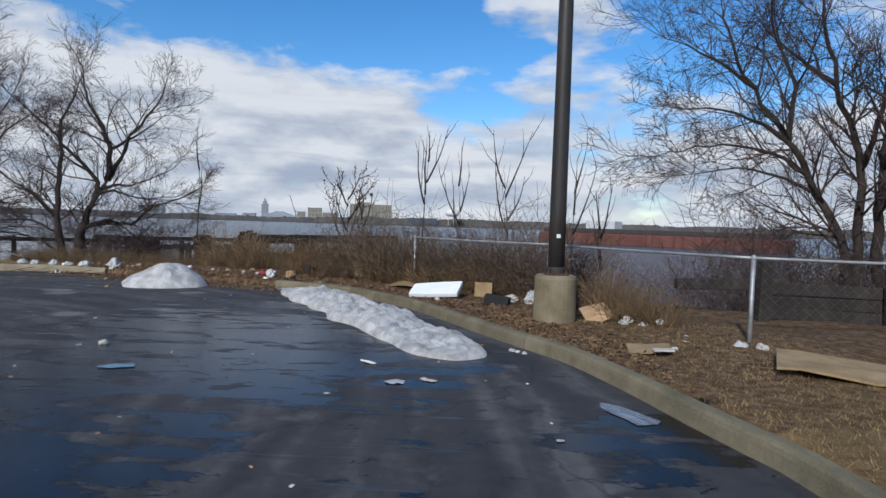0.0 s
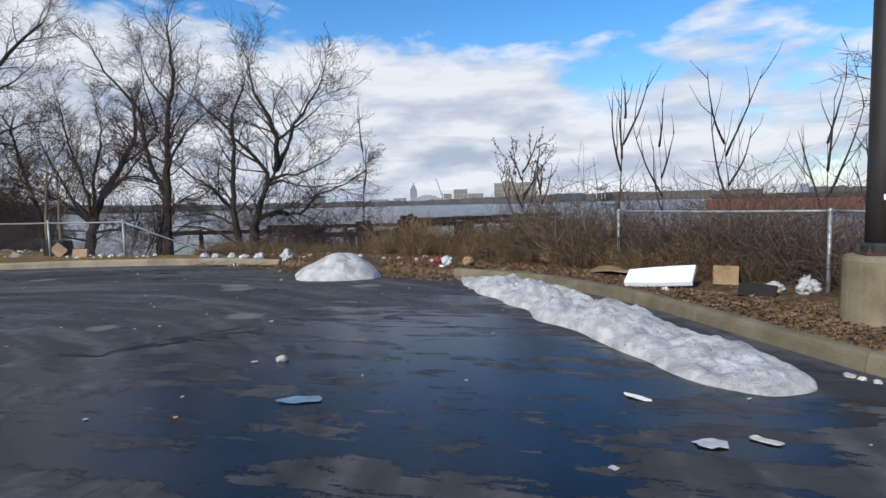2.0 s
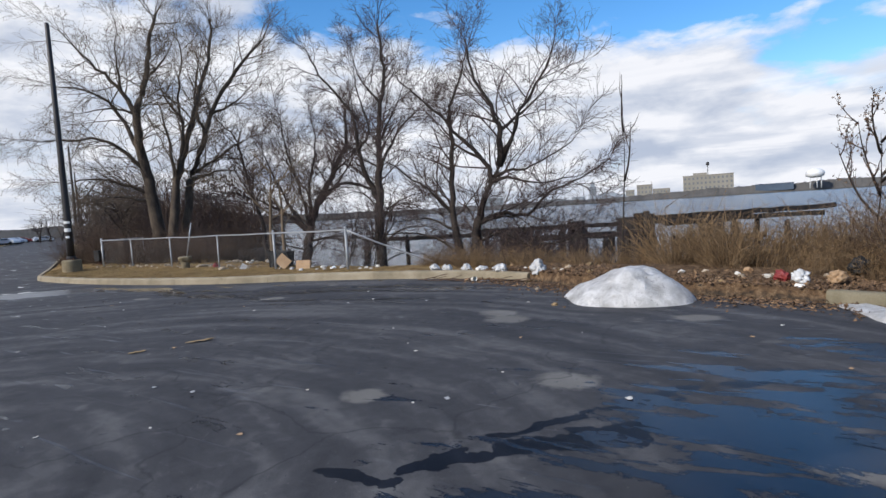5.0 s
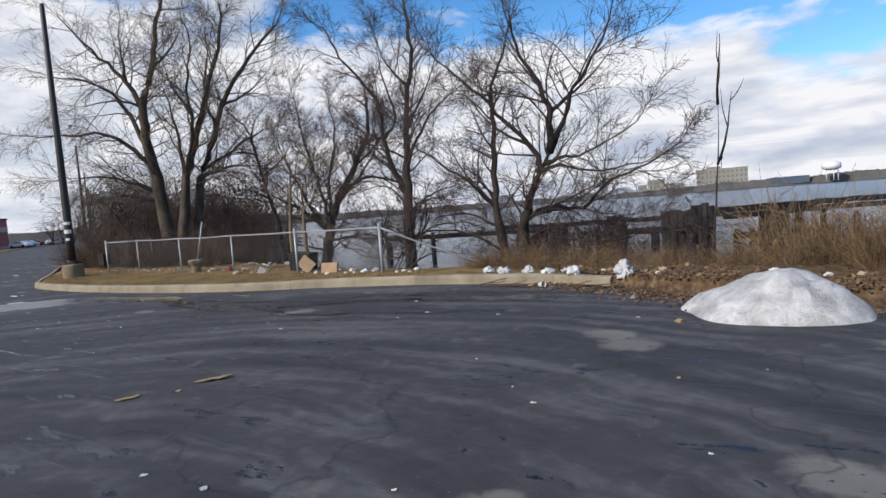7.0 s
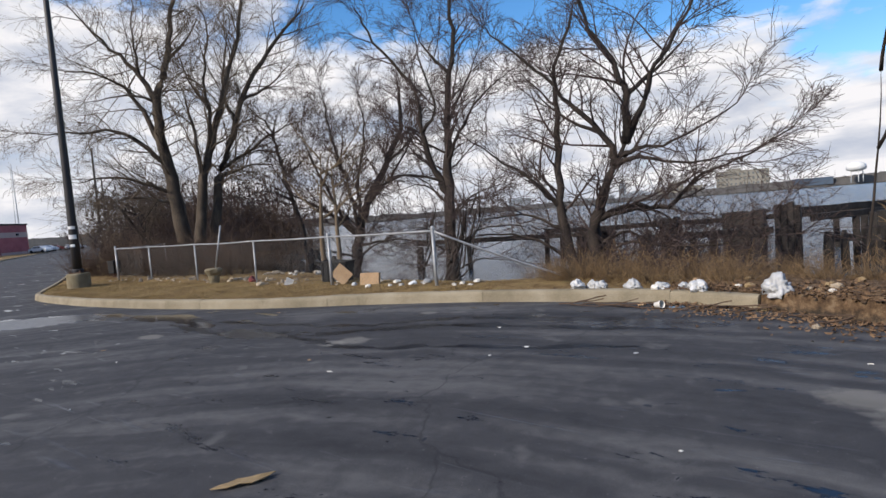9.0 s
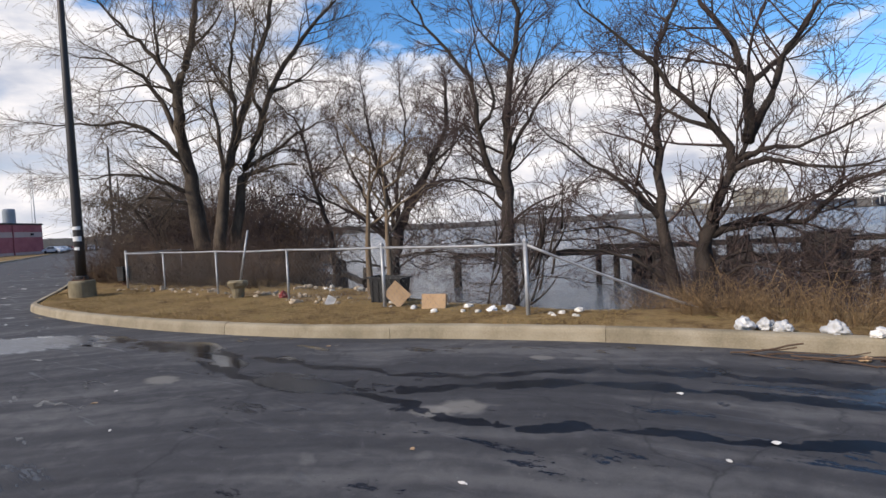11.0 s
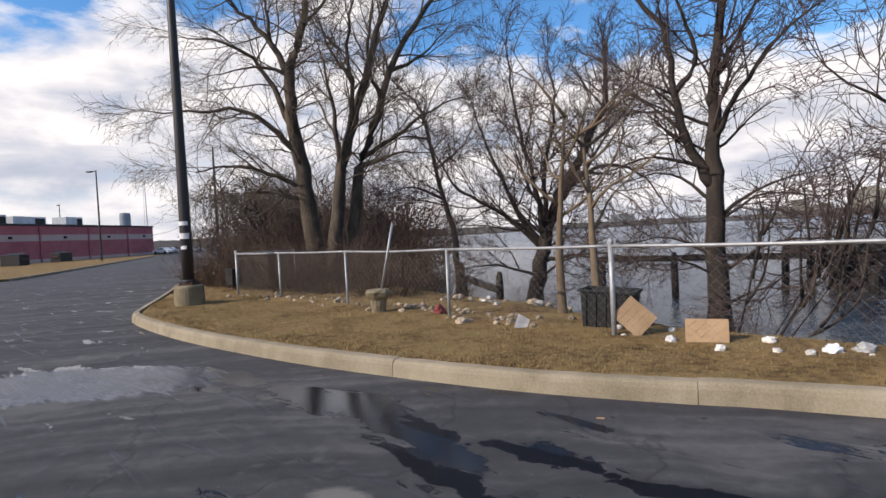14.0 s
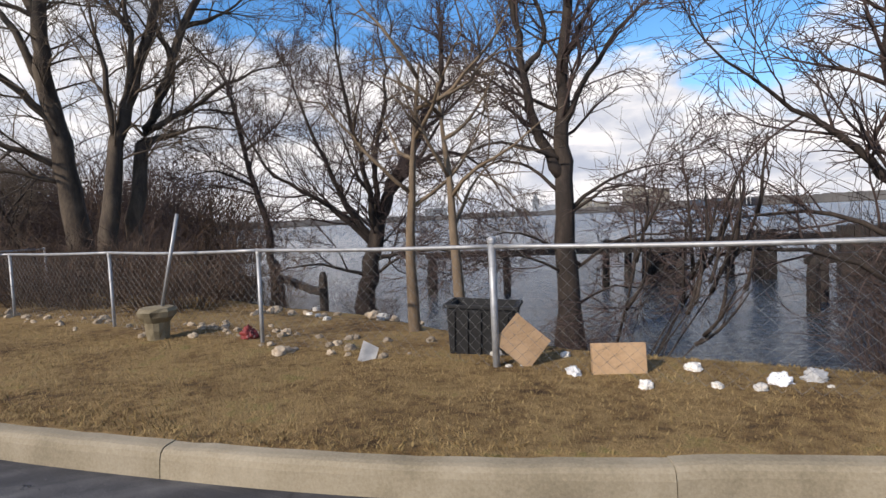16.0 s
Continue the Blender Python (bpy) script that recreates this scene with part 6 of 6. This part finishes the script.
def store():
    a, b = Vector((-98.0, -5.6, 0)), Vector((-151.2, 54.7, 0))
    d = b - a
    turn = math.degrees(math.atan2(d.y, d.x))
    s = thing("store_building", pose((a.x + b.x) / 2, (a.y + b.y) / 2, 0.1, 0, 0, turn), "long red masonry store with a cream stripe", "building")
    L = d.length
    depth = 34
    solid("wall", (L, depth, 3.1), (0, depth / 2, 0.6), BRICK_RED, s)
    solid("plinth", (L + 0.1, depth + 0.1, 0.6), (0, depth / 2, 0), STRIPE, s)
    solid("stripe", (L + 0.06, depth + 0.06, 1.1), (0, depth / 2, 3.7), STRIPE, s, label="cream masonry band")
    solid("upper_wall", (L, depth, 1.5), (0, depth / 2, 4.8), BRICK_RED, s)
    solid("coping", (L + 0.3, depth + 0.3, 0.35), (0, depth / 2, 6.3), COPING, s, label="dark metal coping")
    for k in range(6):
        solid("pilaster", (0.28, 0.16, 6.2), (-L / 2 + 8 + 12.5 * k, -0.12, 0), BRICK_RED, s)
        lampb = solid("wall_lamp", (0.5, 0.35, 0.4), (-L / 2 + 14 + 12.5 * k, -0.2, 4.1), PLASTIC_BLACK, s)
    for x, w, h in ((26, 5, 2.2), (14, 8, 2.0), (6, 5, 2.2), (-4, 7, 2.0)):
        u = solid("roof_unit", (w, 3, h), (x, 10, 6.6), PANEL, s, label="grey rooftop air handler")
        solid("grille", (w * 0.3, 0.1, h * 0.7), (w * 0.3, -1.52, h * 0.15), PLASTIC_BLACK, u)


store()


def dumpster(at, turn, label):
    d = thing("dumpster", pose(*at, 0, 0, turn), label, "dumpster", "dumpsters")
    solid("container", (2.6, 1.6, 1.35), (0, 0, 0.12), PLASTIC_BLACK, d, bevel=0.06)
    for s in (-1, 1):
        bm = bmesh.new()
        box(bm, (1.25, 1.65, 0.06), (s * 0.65, 0, 1.58), pose(0, 0, 0, 9), 0.02)
        part("lid", bm, PLASTIC_BLACK, d)
        solid("side_pocket", (0.1, 1.0, 0.2), (s * 1.36, 0, 0.8), STEEL_RUST, d, bevel=0.02)
    return d


d1 = dumpster((-98.5, 20.4, 0.1), 40, "black steel dumpster with its lid raised")
copy_thing(d1, pose(-112, 28.2, 0.1, 0, 0, 132))

isl = [(-51.0, 12.9), (-54.2, 14.6), (-64, 19.0), (-76, 24.3), (-128, 47.6), (-150, 58), (-162, 48), (-105, -10), (-80, -20), (-60, 2), (-52, 9)]
bm = bmesh.new()
f = bm.faces.new([bm.verts.new((x, y, -0.1)) for x, y in isl])
got = bmesh.ops.extrude_face_region(bm, geom=[f])
bmesh.ops.translate(bm, verts=[v for v in got["geom"] if isinstance(v, bmesh.types.BMVert)], vec=(0, 0, 0.24))
bmesh.ops.recalc_face_normals(bm, faces=bm.faces[:])
tagged(part("grass_island", bm, LAWN), "dead lawn island beside the road", "lawn", kind="structure")
kerb_line = [p for p in isl[:6]]
kb = thing("kerb_west", Matrix(), "pale concrete kerb of the lawn island", "kerb", kind="structure")
for a, b in zip(kerb_line, kerb_line[1:]):
    a, b = Vector((*a, 0)), Vector((*b, 0))
    bm = bmesh.new()
    box(bm, ((b - a).length, 0.2, 0.32), bevel=0.03)
    part("kerb_stone", bm, KERB, kb).matrix_world = Matrix.Translation((a + b) / 2) @ (b - a).to_track_quat("X", "Z").to_matrix().to_4x4()


def far_lamp(at, height):
    p = thing("lamp_post", pose(*at, 0, 0, 205), "tall slim lamp post with one flat lamp head", "lamp post", "lamp posts of the lot")
    part("pole", lathe([(0.15, 0), (0.12, height * 0.5), (0.08, height)], 10), BRONZE, p)
    solid("arm", (1.2, 0.1, 0.1), (0.55, 0, height - 0.15), BRONZE, p, bevel=0.01)
    solid("lamp_head", (0.9, 0.5, 0.16), (1.2, 0, height - 0.2), BRONZE, p, bevel=0.03)
    return p


fl = far_lamp((-101.0, 30.8, 0.1), 12.9)
copy_thing(fl, pose(-168, 40, 0.1, 0, 0, 180))


def car(at, turn, paint, label):
    c = thing("car", pose(*at, 0, 0, turn), label, "car", "parked cars")
    bm = bmesh.new()
    prof = [(-2.2, 0.35), (-2.25, 0.75), (-1.9, 0.95), (-1.3, 1.0), (-0.75, 1.42), (0.75, 1.45), (1.35, 1.02), (2.1, 0.9), (2.25, 0.6), (2.2, 0.35)]
    left = [bm.verts.new((x, -0.88, z)) for x, z in prof]
    right = [bm.verts.new((x, 0.88, z)) for x, z in prof]
    n = len(prof)
    for i in range(n):
        bm.faces.new((left[i], left[(i + 1) % n], right[(i + 1) % n], right[i]))
    bm.faces.new(left[::-1])
    bm.faces.new(right)
    bmesh.ops.recalc_face_normals(bm, faces=bm.faces[:])
    bmesh.ops.bevel(bm, geom=bm.edges[:], offset=0.06, segments=2, affect="EDGES")
    part("body", bm, paint, c)
    solid("side_window", (1.7, 1.80, 0.34), (0, 0, 1.02), PANE, c)
    for sx in (-1.35, 1.35):
        for sy in (-0.82, 0.82):
            w = part("wheel", lathe([(0.2, -0.1), (0.32, -0.1), (0.34, 0), (0.32, 0.1), (0.2, 0.1)], 16), PLASTIC_BLACK, c)
            w.matrix_basis = pose(sx, sy, 0.34, 90)
    return c


WHITE_PAINT = material("white_car_paint", [(0.62, 0.62, 0.62), (0.72, 0.72, 0.72)], 1, rough=(0.25, 0.35), bump=0)
GREY_PAINT = material("silver_car_paint", [(0.30, 0.31, 0.33), (0.40, 0.41, 0.43)], 1, rough=(0.25, 0.35), bump=0, metal=0.3)
RED_PAINT = material("red_car_paint", [(0.22, 0.02, 0.02), (0.30, 0.03, 0.03)], 1, rough=(0.25, 0.35), bump=0)
for k, (x, y) in enumerate(((-141, 53.2), (-146, 55.6), (-152, 58.4), (-158, 62), (-166, 70), (-176, 73), (-183, 77))):
    car((x, y, 0.02 if k > 3 else 0.14), 25 + 13 * k, (WHITE_PAINT, GREY_PAINT, WHITE_PAINT, RED_PAINT)[k % 4], ("white parked car", "silver parked car", "white parked car", "dark red parked car")[k % 4] + " far down the road")
tank = thing("storage_tower", pose(-297, 92, 0), "pale blue-grey cylindrical tower in the distance", "tower")
part("tower_body", lathe([(2.3, 0), (2.3, 17.2), (2.1, 18.2), (1.2, 18.4)], 20), FACADE_GREY, tank)
mast = thing("radio_mast", pose(-300, 102, 0), "thin lattice radio mast in the distance", "mast")
for k in range(3):
    a = 2 * math.pi * k / 3
    pipe("leg", (1.0 * math.cos(a), 1.0 * math.sin(a), 0), (0.25 * math.cos(a), 0.25 * math.sin(a), 38), 0.12, PANEL, mast, 5)
for k in range(9):
    pipe("brace", (0.9 - 0.07 * k, 0, 4 * k), (-(0.45 - 0.035 * k), 0.7 - 0.06 * k, 4 * k + 4), 0.07, PANEL, mast, 4)
far_rng = random.Random(61)
for k in range(16):
    x = -150 - 11 * k
    tree((x, sample(ROAD_EDGE, x) + far_rng.uniform(8, 16), 0), [((0, 0, 1), far_rng.uniform(6, 9), 0.2, (0, 0, 0))], "distant bare roadside tree", 500 + k, kids=(10, 8, 5, 3, 2), last=3, group="distant roadside trees")

for k in range(13):
    f = k / 12
    tree((-152 - 26 * f + far_rng.uniform(-4, 4), 66 + 34 * f + far_rng.uniform(-4, 4), 0), [((0.1, 0, 1), far_rng.uniform(5.5, 8.0), 0.22, (0, 0, 0)), ((-0.4, 0, 1), far_rng.uniform(4, 6), 0.15, (0, 0, 0.5))], "distant bare roadside tree", 540 + k, kids=(10, 8, 5, 3, 2), last=3, group="distant roadside trees")

# ---- far shore ----
def far_shore():
    verts, faces = [], []
    n = 900
    for i in range(n + 1):
        a = radians(-78 + 146 * i / n)
        r = 690 + 25 * math.sin(3 * a) + 60 * max(0, a - 0.3)
        x, y = r * math.sin(a), r * math.cos(a)
        h = 4.2 + 3.5 * smoothstep(-0.35, 0.0, a) + 2.0 * noise.noise((i * 0.05, 0, 0)) + 1.6 * noise.noise((i * 0.35, 3, 0)) + 1.2 * noise.noise((i * 1.3, 5, 0)) + (5.0 if a < -0.6 else 0) * smoothstep(-0.6, -1.0, a)
        k = 1.10
        verts += [(x, y, LEVEL - 0.5), (x, y, LEVEL + 1.0), (x * 1.012, y * 1.012, max(1.2, h)), (x * k, y * k, max(1.5, h + 1))]
    for i in range(n):
        for j in range(3):
            a = i * 4 + j
            faces.append((a, a + 4, a + 5, a + 1)[::-1])
    tagged(part("backdrop", (verts, faces), WOODS), "low wooded far riverbank", "riverbank", kind="structure")


far_shore()


def block(at, size, turn, mat, label, rows=0, cols=0, name="far_building"):
    b = thing(name, pose(*at, 0, 0, turn), label, "building", "buildings on the far shore")
    w, d, h = size
    solid("wall", (w, d, h), (0, 0, 0), mat, b, bevel=0.1)
    solid("roof", (w + 0.6, d + 0.6, 0.8), (0, 0, h), mat, b, bevel=0.1)
    for r in range(rows):
        for c in range(cols):
            solid("window", (w / cols * 0.45, 0.3, h / rows * 0.45), (-w / 2 + w * (c + 0.5) / cols, -d / 2 - 0.06, h * (r + 0.25) / rows), PANE, b, bevel=0)
    return b


fb = block((-102, 700, 1.5), (50, 18, 20.5), 8, FACADE, "large pale riverside industrial building", 4, 12)
solid("penthouse", (14, 10, 3), (-8, 0, 20.8), FACADE, fb)
pipe("mast", (0, 0, 20), (0, 0, 34), 0.35, BRONZE, fb, 6)
part("tank", lathe([(0.4, 31), (1.6, 32), (1.6, 34.6), (0.3, 35.6)], 10), BRONZE, fb)
block((-168, 690, 1), (16, 10, 15), 10, FACADE, "pale stepped building on the far shore", 3, 4)
block((-150, 693, 1), (18, 10, 9.5), 10, FACADE, "low pale building on the far shore", 2, 5)
block((-184, 688, 1), (9, 8, 10), 10, FACADE, "low pale building on the far shore", 2, 3)
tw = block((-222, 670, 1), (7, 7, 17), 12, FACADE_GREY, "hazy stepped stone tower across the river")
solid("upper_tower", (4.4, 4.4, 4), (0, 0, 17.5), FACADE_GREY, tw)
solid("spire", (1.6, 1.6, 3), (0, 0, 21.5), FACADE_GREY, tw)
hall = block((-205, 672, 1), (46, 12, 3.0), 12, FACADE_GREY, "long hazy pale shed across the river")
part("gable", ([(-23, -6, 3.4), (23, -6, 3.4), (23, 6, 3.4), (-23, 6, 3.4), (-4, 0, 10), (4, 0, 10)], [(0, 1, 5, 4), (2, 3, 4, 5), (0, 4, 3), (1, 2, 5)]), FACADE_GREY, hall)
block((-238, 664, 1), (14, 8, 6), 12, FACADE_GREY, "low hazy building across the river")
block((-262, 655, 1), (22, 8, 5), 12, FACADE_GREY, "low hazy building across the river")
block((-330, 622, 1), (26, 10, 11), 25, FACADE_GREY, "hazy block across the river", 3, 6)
block((-38, 690, 1), (34, 10, 6.5), 2, material("blue_roofed_shed", [(0.05, 0.07, 0.10), (0.08, 0.11, 0.15)], 0.1, fine=1, bump=0), "long slate-blue shed on the far shore", name="far_shed")
block((-2, 705, 1), (30, 10, 5.5), 2, FACADE, "low tan shed on the far shore", name="far_shed")
crane = thing("harbour_crane", pose(-196, 690, 1), "slender harbour crane across the river", "crane", "buildings on the far shore")
pipe("boom", (6, 0, 4), (-3, 0, 30), 0.5, FACADE_GREY, crane, 5)
pipe("mast", (4, 0, 0), (5, 0, 12), 0.7, FACADE_GREY, crane, 5)
wt = thing("water_tower", pose(-2.6, 676, 1), "white rounded water tower on the far shore", "water tower", "buildings on the far shore")
part("tank", lathe([(3.0, 10), (7.6, 11.5), (8.2, 14), (7.6, 16.6), (4.0, 18.6), (0.6, 19.0)], 24), STICKER, wt, smooth=True)
for k in range(5):
    a = 2 * math.pi * k / 5
    pipe("leg", (5.2 * math.cos(a), 5.2 * math.sin(a), 0), (5.0 * math.cos(a), 5.0 * math.sin(a), 11.5), 0.4, STICKER, wt, 6)


def barge():
    a, b = Vector((25.4, 119.6, LEVEL)), Vector((60.0, 92.0, LEVEL))
    d = b - a
    g = thing("barge", pose((a.x + b.x) / 2, (a.y + b.y) / 2, LEVEL, 0, 0, math.degrees(math.atan2(d.y, d.x))), "long rust-red moored barge under a dark cover", "barge")
    L = d.length
    bm = bmesh.new()
    box(bm, (L, 9, 2.3), (0, 0, 0.9), bevel=0.25)
    part("hull", bm, RUST, g)
    solid("cover", (L - 1.5, 8, 0.9), (0, 0, 2.04), COPING, g, bevel=0.2, label="dark flat cover")
    for k in range(9):
        solid("rub_rail", (0.3, 0.25, 2.0), (-L / 2 + 2.4 + k * (L - 4.8) / 8, -4.6, 0.2), RUST, g)
    c = solid("deck_house", (6, 3.5, 1.5), (-L / 2 + 12, 0, 2.93), PANEL, g, label="pale grey deck house")


barge()
